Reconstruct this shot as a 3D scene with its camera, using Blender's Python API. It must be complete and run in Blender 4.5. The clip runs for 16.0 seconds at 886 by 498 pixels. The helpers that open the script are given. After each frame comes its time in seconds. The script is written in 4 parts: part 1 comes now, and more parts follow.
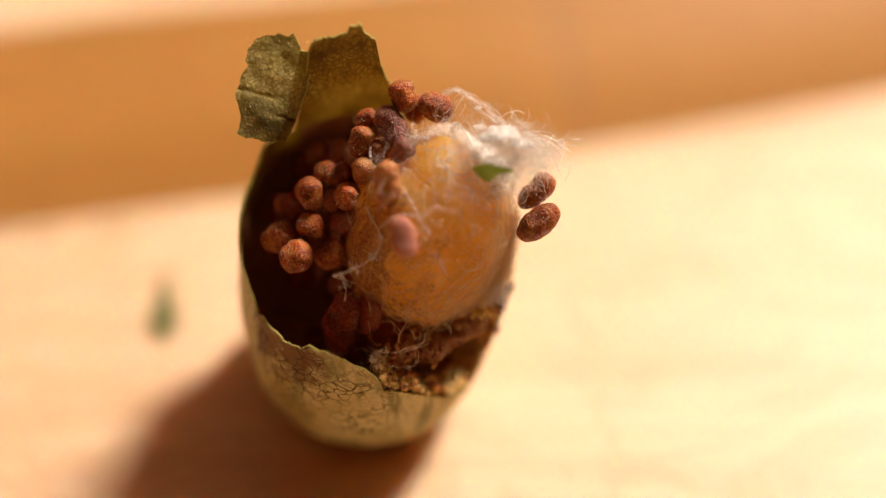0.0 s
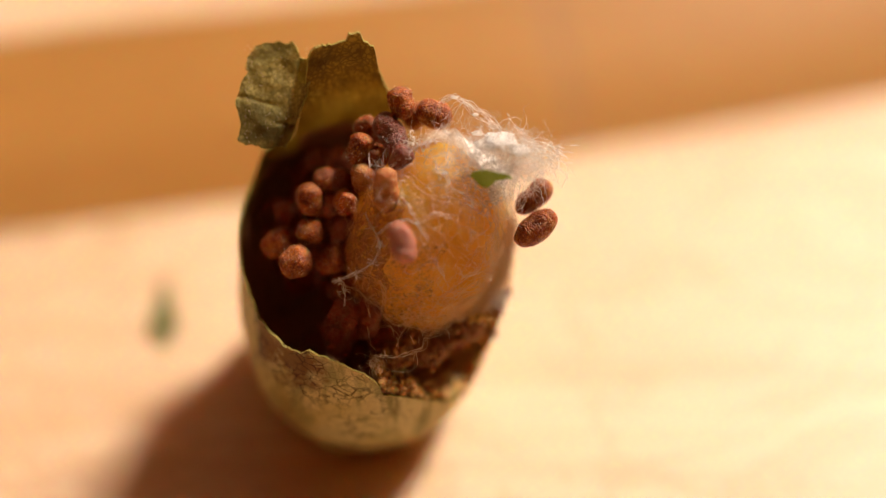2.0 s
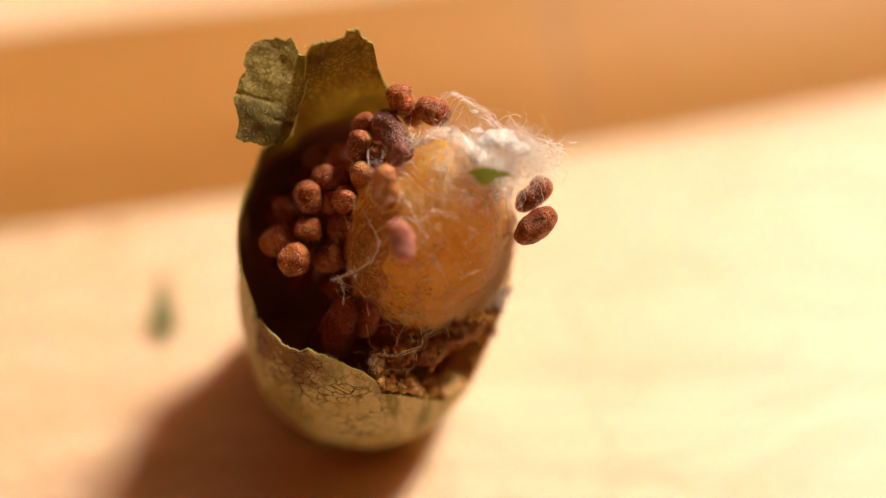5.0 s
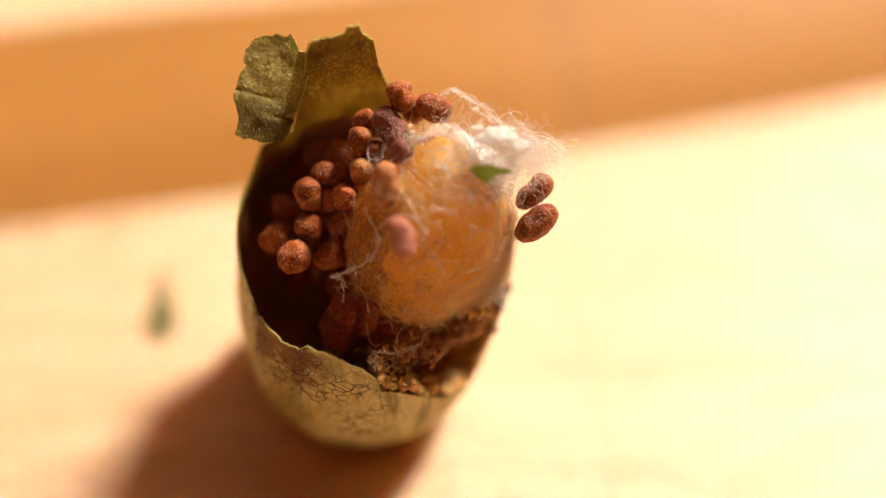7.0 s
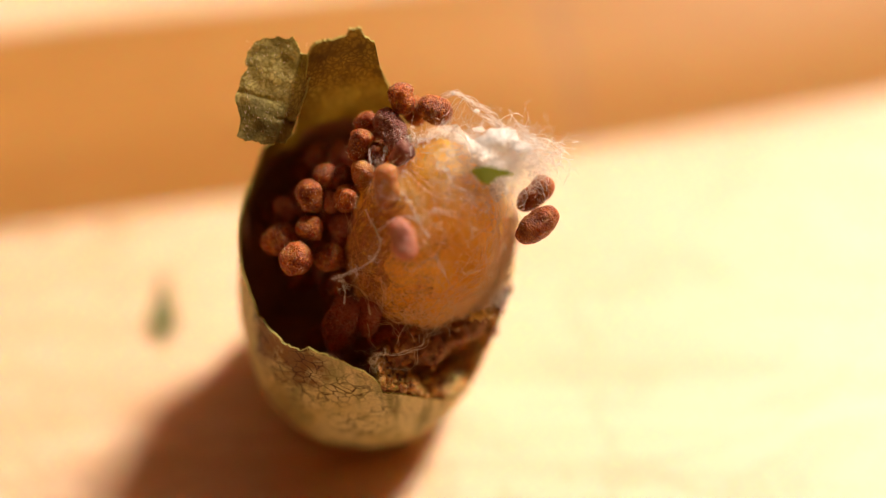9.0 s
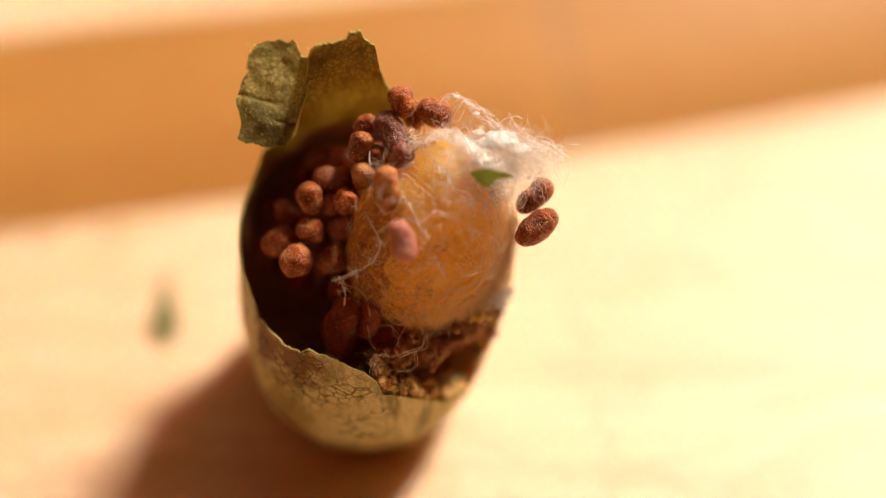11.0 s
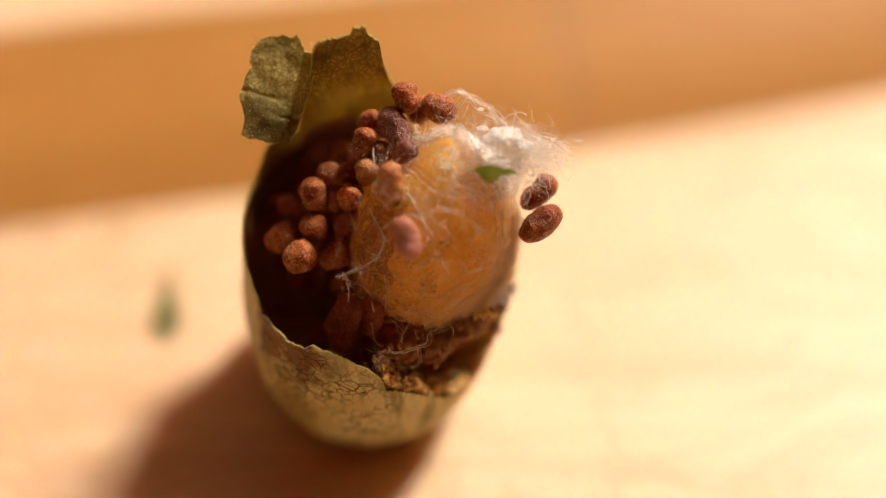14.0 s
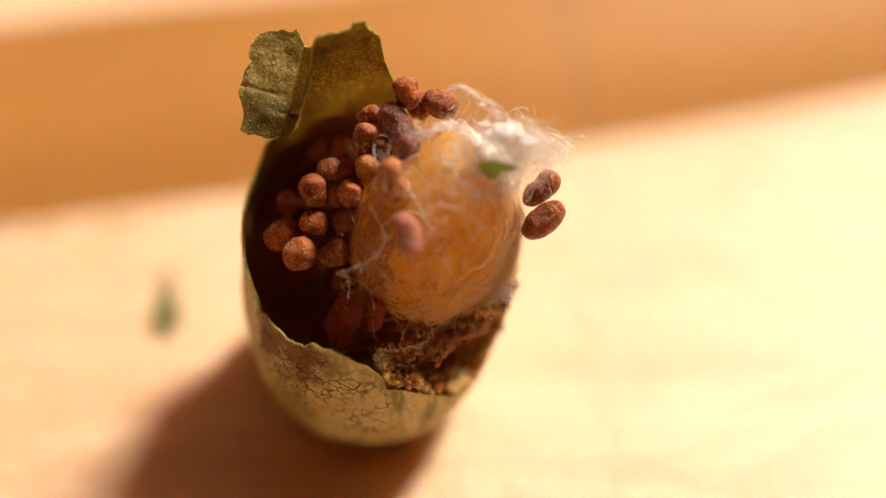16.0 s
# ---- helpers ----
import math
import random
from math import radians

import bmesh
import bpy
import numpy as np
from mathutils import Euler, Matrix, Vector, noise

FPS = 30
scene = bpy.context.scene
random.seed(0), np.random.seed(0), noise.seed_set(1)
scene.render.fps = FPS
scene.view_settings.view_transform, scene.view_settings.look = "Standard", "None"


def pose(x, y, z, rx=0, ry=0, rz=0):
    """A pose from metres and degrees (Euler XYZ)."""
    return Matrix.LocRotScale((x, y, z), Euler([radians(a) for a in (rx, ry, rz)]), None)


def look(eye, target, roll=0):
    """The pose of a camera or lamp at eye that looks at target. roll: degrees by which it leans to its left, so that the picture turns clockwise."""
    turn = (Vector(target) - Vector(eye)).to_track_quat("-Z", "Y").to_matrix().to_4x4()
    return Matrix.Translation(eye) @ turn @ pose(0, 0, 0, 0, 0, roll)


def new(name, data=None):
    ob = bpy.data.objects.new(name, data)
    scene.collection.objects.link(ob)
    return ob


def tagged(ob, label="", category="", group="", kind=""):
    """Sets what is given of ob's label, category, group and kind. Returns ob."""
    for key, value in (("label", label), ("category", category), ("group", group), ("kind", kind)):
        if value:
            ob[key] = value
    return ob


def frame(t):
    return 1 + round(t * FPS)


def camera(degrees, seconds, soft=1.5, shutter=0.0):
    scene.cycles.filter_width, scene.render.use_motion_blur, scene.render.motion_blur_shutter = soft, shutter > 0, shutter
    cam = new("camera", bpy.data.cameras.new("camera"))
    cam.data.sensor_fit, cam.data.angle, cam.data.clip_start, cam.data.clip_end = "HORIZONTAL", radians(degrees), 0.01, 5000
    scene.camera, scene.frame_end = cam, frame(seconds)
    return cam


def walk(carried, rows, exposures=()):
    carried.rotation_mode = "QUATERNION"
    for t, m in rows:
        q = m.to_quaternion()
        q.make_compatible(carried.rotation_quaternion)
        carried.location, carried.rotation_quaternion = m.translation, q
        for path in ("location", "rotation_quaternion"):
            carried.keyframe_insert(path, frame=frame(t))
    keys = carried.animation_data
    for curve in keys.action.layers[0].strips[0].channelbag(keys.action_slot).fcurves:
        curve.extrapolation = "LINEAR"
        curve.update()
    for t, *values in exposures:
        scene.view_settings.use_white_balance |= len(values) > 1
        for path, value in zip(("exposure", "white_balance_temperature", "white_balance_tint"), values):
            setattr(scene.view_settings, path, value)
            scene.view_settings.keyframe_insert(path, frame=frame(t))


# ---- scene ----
# All lengths below are millimetres; MM turns them into metres.
MM = 0.001
cam = camera(42, 16.0, soft=1.15)
cam.data.dof.use_dof = True
cam.data.dof.focus_distance = 32.1 * MM
cam.data.dof.aperture_fstop = 12.0

# seconds, eye, target, roll
PATH = [
    (0.0, (1.943, -24.189, 29.916), (1.843, -1.064, 6.938), -0.143),
    (0.5, (1.897, -24.186, 30.113), (1.861, -1.143, 7.053), -0.111),
    (1.0, (1.902, -24.251, 30.178), (1.900, -1.184, 7.142), 0.021),
    (1.5, (1.871, -24.394, 30.294), (1.905, -1.293, 7.291), 0.062),
    (2.0, (1.892, -24.299, 30.234), (1.892, -1.171, 7.259), -0.077),
    (2.5, (1.857, -24.133, 30.124), (1.890, -1.096, 7.058), 0.048),
    (3.0, (1.940, -24.112, 29.966), (1.892, -1.032, 6.943), -0.143),
    (3.5, (1.925, -24.129, 30.023), (1.891, -1.050, 6.998), -0.035),
    (4.0, (1.948, -24.238, 30.134), (1.907, -1.112, 7.157), -0.144),
    (6.5, (1.912, -23.987, 30.020), (1.898, -1.009, 6.895), -0.095),
    (7.0, (1.900, -24.100, 30.000), (1.900, -1.048, 6.948), -0.000),
    (7.5, (1.914, -24.183, 30.073), (1.906, -1.106, 7.046), -0.046),
    (8.0, (1.895, -24.224, 30.212), (1.899, -1.182, 7.150), -0.018),
    (8.5, (1.806, -24.181, 30.254), (1.877, -1.140, 7.191), 0.083),
    (9.0, (1.899, -24.189, 30.022), (1.868, -1.069, 7.039), -0.016),
    (11.5, (1.993, -24.349, 30.086), (1.874, -1.130, 7.203), -0.158),
    (12.0, (1.864, -24.346, 30.263), (1.865, -1.197, 7.309), 0.021),
    (12.5, (1.896, -24.255, 30.133), (1.864, -1.121, 7.164), 0.015),
    (13.0, (1.847, -24.134, 29.908), (1.784, -1.019, 6.920), -0.047),
    (13.5, (1.824, -24.132, 30.045), (1.774, -1.073, 7.002), -0.005),
    (14.0, (1.824, -24.236, 30.084), (1.767, -1.157, 7.060), 0.027),
    (14.5, (1.828, -24.228, 30.086), (1.766, -1.120, 7.091), 0.017),
    (15.0, (1.775, -24.138, 30.261), (1.767, -1.137, 7.159), 0.051),
    (15.5, (1.833, -24.185, 29.971), (1.749, -1.055, 6.998), -0.059),
    (16.0, (1.842, -23.985, 29.796), (1.725, -0.948, 6.729), -0.124),
]

EXPOSURES = [(t, e - 0.22, 6780, 14) for t, e in (
    (0.0, 0.69), (1.0, 0.66), (2.0, 0.60), (2.5, 0.59), (3.0, 0.61), (3.5, 0.63), (4.0, 0.65), (6.5, 0.93), (7.0, 0.96), (7.5, 0.91),
    (8.5, 0.88), (9.0, 0.86), (11.5, 0.85), (12.0, 0.78), (12.5, 0.72), (13.0, 0.63), (13.5, 0.59), (14.0, 0.66), (14.5, 0.70), (16.0, 0.80))]
walk(cam, [(t, look(Vector(e) * MM, Vector(g) * MM, r)) for t, e, g, r in PATH], EXPOSURES)

# ---- light ----
SUN_AZ, SUN_EL = 47.5, 46.0          # degrees from +x towards +y, and above the table
to_sun = Vector((math.cos(radians(SUN_AZ)) * math.cos(radians(SUN_EL)),
                 math.sin(radians(SUN_AZ)) * math.cos(radians(SUN_EL)), math.sin(radians(SUN_EL))))
world = bpy.data.worlds.new("sky")
scene.world = world
world.use_nodes = True
sky = world.node_tree.nodes.new("ShaderNodeTexSky")
sky.sky_type, sky.sun_disc = "NISHITA", False
sky.sun_elevation, sky.sun_rotation = radians(SUN_EL), radians(90 - SUN_AZ)
back = world.node_tree.nodes["Background"]
sky.dust_density = 4.0
warm = world.node_tree.nodes.new("ShaderNodeMix")          # hazy, warm sky
warm.data_type, warm.blend_type = "RGBA", "MULTIPLY"
warm.inputs[0].default_value, warm.inputs[7].default_value = 1.0, (1.0, 0.58, 0.29, 1)
world.node_tree.links.new(sky.outputs[0], warm.inputs[6])
world.node_tree.links.new(warm.outputs[2], back.inputs[0])
back.inputs[1].default_value = 0.052
sun = new("sun", bpy.data.lights.new("sun", "SUN"))
sun.data.energy, sun.data.angle, sun.data.color = 4.6, radians(13.0), (1.0, 0.88, 0.75)
sun.matrix_world = look(to_sun * 0.5, (0, 0, 0))


# ---- materials ----
def material(name, rough=0.6, metallic=0.0, specular=0.5):
    m = bpy.data.materials.new(name)
    m.use_nodes = True
    p = m.node_tree.nodes["Principled BSDF"]
    p.inputs["Roughness"].default_value = rough
    p.inputs["Metallic"].default_value = metallic
    p.inputs["Specular IOR Level"].default_value = specular
    return m, m.node_tree, p


def coords(tree, scale=(1, 1, 1), turn=0.0, shift=0.0):
    """Object coordinates in millimetres, scaled, turned about z."""
    c, mp = tree.nodes.new("ShaderNodeTexCoord"), tree.nodes.new("ShaderNodeMapping")
    mp.inputs["Scale"].default_value = [s / MM for s in scale]
    mp.inputs["Rotation"].default_value = (0, 0, radians(turn))
    mp.inputs["Location"].default_value = (shift, shift * 1.7, shift * 0.6)
    tree.links.new(c.outputs["Object"], mp.inputs[0])
    return mp.outputs[0]


def noise_tex(tree, vec, scale, detail=4.0, rough=0.55, distort=0.0):
    n = tree.nodes.new("ShaderNodeTexNoise")
    n.inputs["Scale"].default_value, n.inputs["Detail"].default_value = scale, detail
    n.inputs["Roughness"].default_value, n.inputs["Distortion"].default_value = rough, distort
    tree.links.new(vec, n.inputs["Vector"])
    return n.outputs["Fac"]


def ramp(tree, fac, stops):
    r = tree.nodes.new("ShaderNodeValToRGB")
    e = r.color_ramp.elements
    while len(e) < len(stops):
        e.new(0.5)
    for el, (p, c) in zip(e, stops):
        el.position, el.color = p, (*c, 1)
    tree.links.new(fac, r.inputs[0])
    return r.outputs[0]


def mix(tree, fac, a, b, mode="MIX"):
    n = tree.nodes.new("ShaderNodeMix")
    n.data_type, n.blend_type = "RGBA", mode
    for socket, v in ((n.inputs[0], fac), (n.inputs[6], a), (n.inputs[7], b)):
        if isinstance(v, (int, float)):
            socket.default_value = v
        elif isinstance(v, tuple):
            socket.default_value = (*v, 1)
        else:
            tree.links.new(v, socket)
    return n.outputs[2]


def bump(tree, p, height, strength, distance):
    b = tree.nodes.new("ShaderNodeBump")
    b.inputs["Strength"].default_value, b.inputs["Distance"].default_value = strength, distance * MM
    tree.links.new(height, b.inputs["Height"])
    tree.links.new(b.outputs[0], p.inputs["Normal"])


def wood(name, light, mid, dark, turn, rough, spots, depth=0.8):
    m, t, p = material(name, rough)
    v = coords(t, (0.035, 0.42, 0.42), turn)
    grain = noise_tex(t, v, 1.0, 6, 0.6, 0.4)
    fine = noise_tex(t, coords(t, (0.12, 2.6, 2.6), turn, 3.0), 1.0, 3, 0.6)
    patch = noise_tex(t, coords(t, (0.05, 0.09, 0.09), turn, 9.0), 1.0, 3, 0.5, 0.6)
    c = ramp(t, grain, [(0.2, dark), (0.5, mid), (0.74, light)])
    c = mix(t, 0.16, c, ramp(t, fine, [(0.35, dark), (0.65, light)]))
    c = mix(t, ramp(t, patch, [(0.56, (0, 0, 0)), (0.72, (spots,) * 3)]), c, dark)
    ring = noise_tex(t, coords(t, (0.10, 0.15, 0.15), turn, 21.0), 1.0, 4, 0.6, 1.2)
    c = mix(t, ramp(t, ring, [(0.46, (0, 0, 0)), (0.50, (spots * 0.6,) * 3), (0.54, (0, 0, 0))]), c, dark)
    t.links.new(c, p.inputs["Base Color"])
    bump(t, p, fine, 0.12, 0.05)
    p.inputs["Subsurface Weight"].default_value = min(0.6, 0.25 + 0.12 * depth)
    p.inputs["Subsurface Radius"].default_value = (1.0, 0.28, 0.09)
    p.inputs["Subsurface Scale"].default_value = depth * MM
    return m


TABLE = wood("pale_wood", (0.78, 0.61, 0.43), (0.71, 0.53, 0.35), (0.55, 0.36, 0.20), 8.0, 0.52, 0.7, 2.3)
FRAME_DARK = wood("dark_joint_wood", (0.55, 0.28, 0.088), (0.51, 0.25, 0.075), (0.44, 0.20, 0.06), 13.4, 0.5, 0.5)
# for the added unseen walls; orange so that their bounce light is warm
WALL = wood("unseen_wall_warm", (0.90, 0.40, 0.12), (0.86, 0.37, 0.11), (0.80, 0.32, 0.09), 0.0, 0.6, 0.1)
FRAME = wood("orange_varnished_wood", (0.59, 0.315, 0.088), (0.56, 0.29, 0.076), (0.47, 0.225, 0.055), 13.4, 0.38, 0.6)


def leaf_outer():
    m, t, p = material("dry_leaf_outside", 0.55, specular=0.3)
    v = coords(t, (1.35, 1.35, 2.2))
    warp = t.nodes.new("ShaderNodeTexNoise")
    warp.inputs["Scale"].default_value, warp.inputs["Detail"].default_value = 0.9, 2
    t.links.new(v, warp.inputs["Vector"])
    add = t.nodes.new("ShaderNodeVectorMath")
    add.operation = "MULTIPLY_ADD"
    add.inputs[1].default_value = (0.7, 0.7, 0.7)
    t.links.new(warp.outputs["Color"], add.inputs[0])
    t.links.new(v, add.inputs[2])
    vor = t.nodes.new("ShaderNodeTexVoronoi")
    vor.feature = "DISTANCE_TO_EDGE"
    vor.inputs["Scale"].default_value = 1.9
    t.links.new(add.outputs[0], vor.inputs["Vector"])
    vor2 = t.nodes.new("ShaderNodeTexVoronoi")
    vor2.feature = "DISTANCE_TO_EDGE"
    vor2.inputs["Scale"].default_value = 4.6
    t.links.new(add.outputs[0], vor2.inputs["Vector"])
    blot = noise_tex(t, coords(t, (0.5, 0.5, 0.4), 0, 4), 1.0, 4, 0.6)
    base = ramp(t, blot, [(0.32, (0.52, 0.38, 0.12)), (0.46, (0.78, 0.66, 0.26)), (0.72, (0.88, 0.80, 0.40))])
    streak = noise_tex(t, coords(t, (1.6, 1.6, 0.35), 0, 6), 1.0, 3, 0.6)
    base = mix(t, ramp(t, streak, [(0.52, (0, 0, 0)), (0.64, (0.75, 0.75, 0.75))]), base, (0.30, 0.27, 0.09))
    specks = noise_tex(t, coords(t, (2.4, 2.4, 2.4), 0, 15), 1.0, 4, 0.7)
    base = mix(t, ramp(t, specks, [(0.60, (0, 0, 0)), (0.70, (0.6, 0.6, 0.6))]), base, (0.24, 0.13, 0.05))
    # brown dead patch under the torn edge
    far = t.nodes.new("ShaderNodeVectorMath")
    far.operation = "DISTANCE"
    t.links.new(coords(t, (1, 1, 1)), far.inputs[0])
    far.inputs[1].default_value = (-2.15, -3.4, 5.0)
    far2 = t.nodes.new("ShaderNodeVectorMath")
    far2.operation = "DISTANCE"
    t.links.new(coords(t, (1, 1, 0.8)), far2.inputs[0])
    far2.inputs[1].default_value = (-3.05, -2.75, 4.1)
    least = t.nodes.new("ShaderNodeMath")
    least.operation = "MINIMUM"
    t.links.new(far.outputs["Value"], least.inputs[0])
    t.links.new(far2.outputs["Value"], least.inputs[1])
    rag = noise_tex(t, coords(t, (1.8, 1.8, 1.8), 0, 2), 1.0, 5, 0.7)
    edge = t.nodes.new("ShaderNodeMath")
    edge.operation = "MULTIPLY_ADD"
    edge.inputs[1].default_value, edge.inputs[2].default_value = 2.2, -1.1
    t.links.new(rag, edge.inputs[0])
    reach = t.nodes.new("ShaderNodeMath")
    t.links.new(least.outputs[0], reach.inputs[0])
    t.links.new(edge.outputs[0], reach.inputs[1])
    base = mix(t, ramp(t, reach.outputs[0], [(0.45, (0.9, 0.9, 0.9)), (1.1, (0, 0, 0))]), base, (0.21, 0.085, 0.02))
    veins = ramp(t, vor.outputs["Distance"], [(0.022, (0.98, 0.98, 0.98)), (0.058, (0, 0, 0))])
    veins2 = ramp(t, vor2.outputs["Distance"], [(0.01, (0.35, 0.35, 0.35)), (0.06, (0, 0, 0))])
    some = noise_tex(t, coords(t, (0.45, 0.45, 0.6), 0, 12), 1.0, 2)
    veins = mix(t, ramp(t, some, [(0.42, (0.05, 0.05, 0.05)), (0.56, (1, 1, 1))]), (0, 0, 0), veins)
    c = mix(t, veins, base, (0.06, 0.026, 0.008))
    c = mix(t, veins2, c, (0.16, 0.09, 0.03))
    t.links.new(c, p.inputs["Base Color"])
    bump(t, p, mix(t, 0.6, vor.outputs["Distance"], noise_tex(t, coords(t, (7, 7, 7), 0, 8), 1.0, 4)), 0.7, 0.08)
    tr = t.nodes.new("ShaderNodeBsdfTranslucent")
    t.links.new(mix(t, 1.0, c, (1.15, 1.1, 0.9), "MULTIPLY"), tr.inputs[0])
    ms = t.nodes.new("ShaderNodeMixShader")
    ms.inputs[0].default_value = 0.3
    t.links.new(p.outputs[0], ms.inputs[1])
    t.links.new(tr.outputs[0], ms.inputs[2])
    t.links.new(ms.outputs[0], t.nodes["Material Output"].inputs[0])
    return m


def leaf_inner(name, a, b, c3, thin, glow, cell, net):
    m, t, p = material(name, 0.6, specular=0.25)
    big = noise_tex(t, coords(t, (0.55, 0.55, 0.55)), 1.0, 4, 0.6)
    vor = t.nodes.new("ShaderNodeTexVoronoi")
    vor.feature = "DISTANCE_TO_EDGE"
    vor.inputs["Scale"].default_value = cell
    warp = t.nodes.new("ShaderNodeTexNoise")
    warp.inputs["Scale"].default_value, warp.inputs["Detail"].default_value = 2.2, 3
    add = t.nodes.new("ShaderNodeVectorMath")
    add.operation = "MULTIPLY_ADD"
    add.inputs[1].default_value = (0.5, 0.5, 0.5)
    t.links.new(coords(t, (1, 1, 1)), warp.inputs["Vector"])
    t.links.new(warp.outputs["Color"], add.inputs[0])
    t.links.new(coords(t, (1, 1, 1)), add.inputs[2])
    t.links.new(add.outputs[0], vor.inputs["Vector"])
    cells = ramp(t, vor.outputs["Distance"], [(0.04, (net, net, net)), (0.22, (0, 0, 0))])
    col = mix(t, cells, ramp(t, big, [(0.32, a), (0.5, b), (0.68, c3)]), a)
    t.links.new(col, p.inputs["Base Color"])
    fine = mix(t, 0.45, noise_tex(t, coords(t, (9, 9, 9)), 1.0, 4), noise_tex(t, coords(t, (2.2, 2.2, 2.2), 0, 3), 1.0, 3))
    bump(t, p, fine, 0.8, 0.10)
    tr = t.nodes.new("ShaderNodeBsdfTranslucent")
    t.links.new(mix(t, 1.0, col, (glow, glow, glow), "MULTIPLY"), tr.inputs[0])
    ms = t.nodes.new("ShaderNodeMixShader")
    ms.inputs[0].default_value = thin
    t.links.new(p.outputs[0], ms.inputs[1])
    t.links.new(tr.outputs[0], ms.inputs[2])
    t.links.new(ms.outputs[0], t.nodes["Material Output"].inputs[0])
    return m


LEAF_OUT = leaf_outer()
LEAF_EDGE = leaf_inner("pale_cut_edge", (0.32, 0.28, 0.06), (0.48, 0.44, 0.12), (0.66, 0.60, 0.22), 0.28, 1.1, 7.0, 0.4)
LEAF_FLAKE = leaf_inner("yellow_leaf_flake", (0.62, 0.42, 0.12), (0.86, 0.66, 0.24), (0.95, 0.84, 0.44), 0.3, 1.0, 7.0, 0.4)
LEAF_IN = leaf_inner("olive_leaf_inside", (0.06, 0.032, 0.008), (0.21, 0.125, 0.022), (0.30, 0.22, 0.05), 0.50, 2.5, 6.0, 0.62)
LEAF_FLAP = leaf_inner("grey_green_leaf", (0.13, 0.105, 0.026), (0.35, 0.30, 0.08), (0.52, 0.47, 0.17), 0.36, 2.0, 6.5, 0.6)
LEAF_GREEN = leaf_inner("fresh_green_leaf", (0.17, 0.20, 0.02), (0.24, 0.28, 0.03), (0.32, 0.34, 0.06), 0.4, 2.2, 6.0, 0.3)
LEAF_CHIP = leaf_inner("dull_green_leaf", (0.13, 0.14, 0.05), (0.20, 0.20, 0.08), (0.32, 0.25, 0.12), 0.2, 1.0, 4.0, 0.3)


def grainy(name, dark, mid, light, size, rough, lumps, sss=0.0):
    m, t, p = material(name, rough, specular=0.5)
    v = coords(t, (1, 1, 1))
    rnd = t.nodes.new("ShaderNodeObjectInfo")
    off = t.nodes.new("ShaderNodeVectorMath")
    off.operation = "ADD"
    t.links.new(v, off.inputs[0])
    t.links.new(rnd.outputs["Random"], off.inputs[1])
    n = noise_tex(t, off.outputs[0], size, 4, 0.65)
    big = noise_tex(t, off.outputs[0], size * 0.22, 2, 0.5)
    c = ramp(t, n, [(0.3, dark), (0.5, mid), (0.72, light)])
    c = mix(t, ramp(t, big, [(0.4, (0, 0, 0)), (0.7, (0.5, 0.5, 0.5))]), c, light)
    if sss:
        # crumbs differ one from the next
        isle = t.nodes.new("ShaderNodeNewGeometry")
        c = mix(t, ramp(t, isle.outputs["Random Per Island"], [(0.0, (0.9, 0.9, 0.9)), (0.4, (0, 0, 0))]), c, dark)
        c = mix(t, ramp(t, isle.outputs["Random Per Island"], [(0.7, (0, 0, 0)), (1.0, (0.9, 0.9, 0.9))]), c, light)
    else:
        c = mix(t, ramp(t, rnd.outputs["Random"], [(0.1, (0.0, 0.0, 0.0)), (0.9, (0.4, 0.4, 0.4))]), c, dark)
    t.links.new(c, p.inputs["Base Color"])
    if sss:
        p.inputs["Subsurface Weight"].default_value = sss
        p.inputs["Subsurface Radius"].default_value = (1.0, 0.35, 0.12)
        p.inputs["Subsurface Scale"].default_value = 0.3 * MM
    bump(t, p, n, lumps, 0.06)
    return m


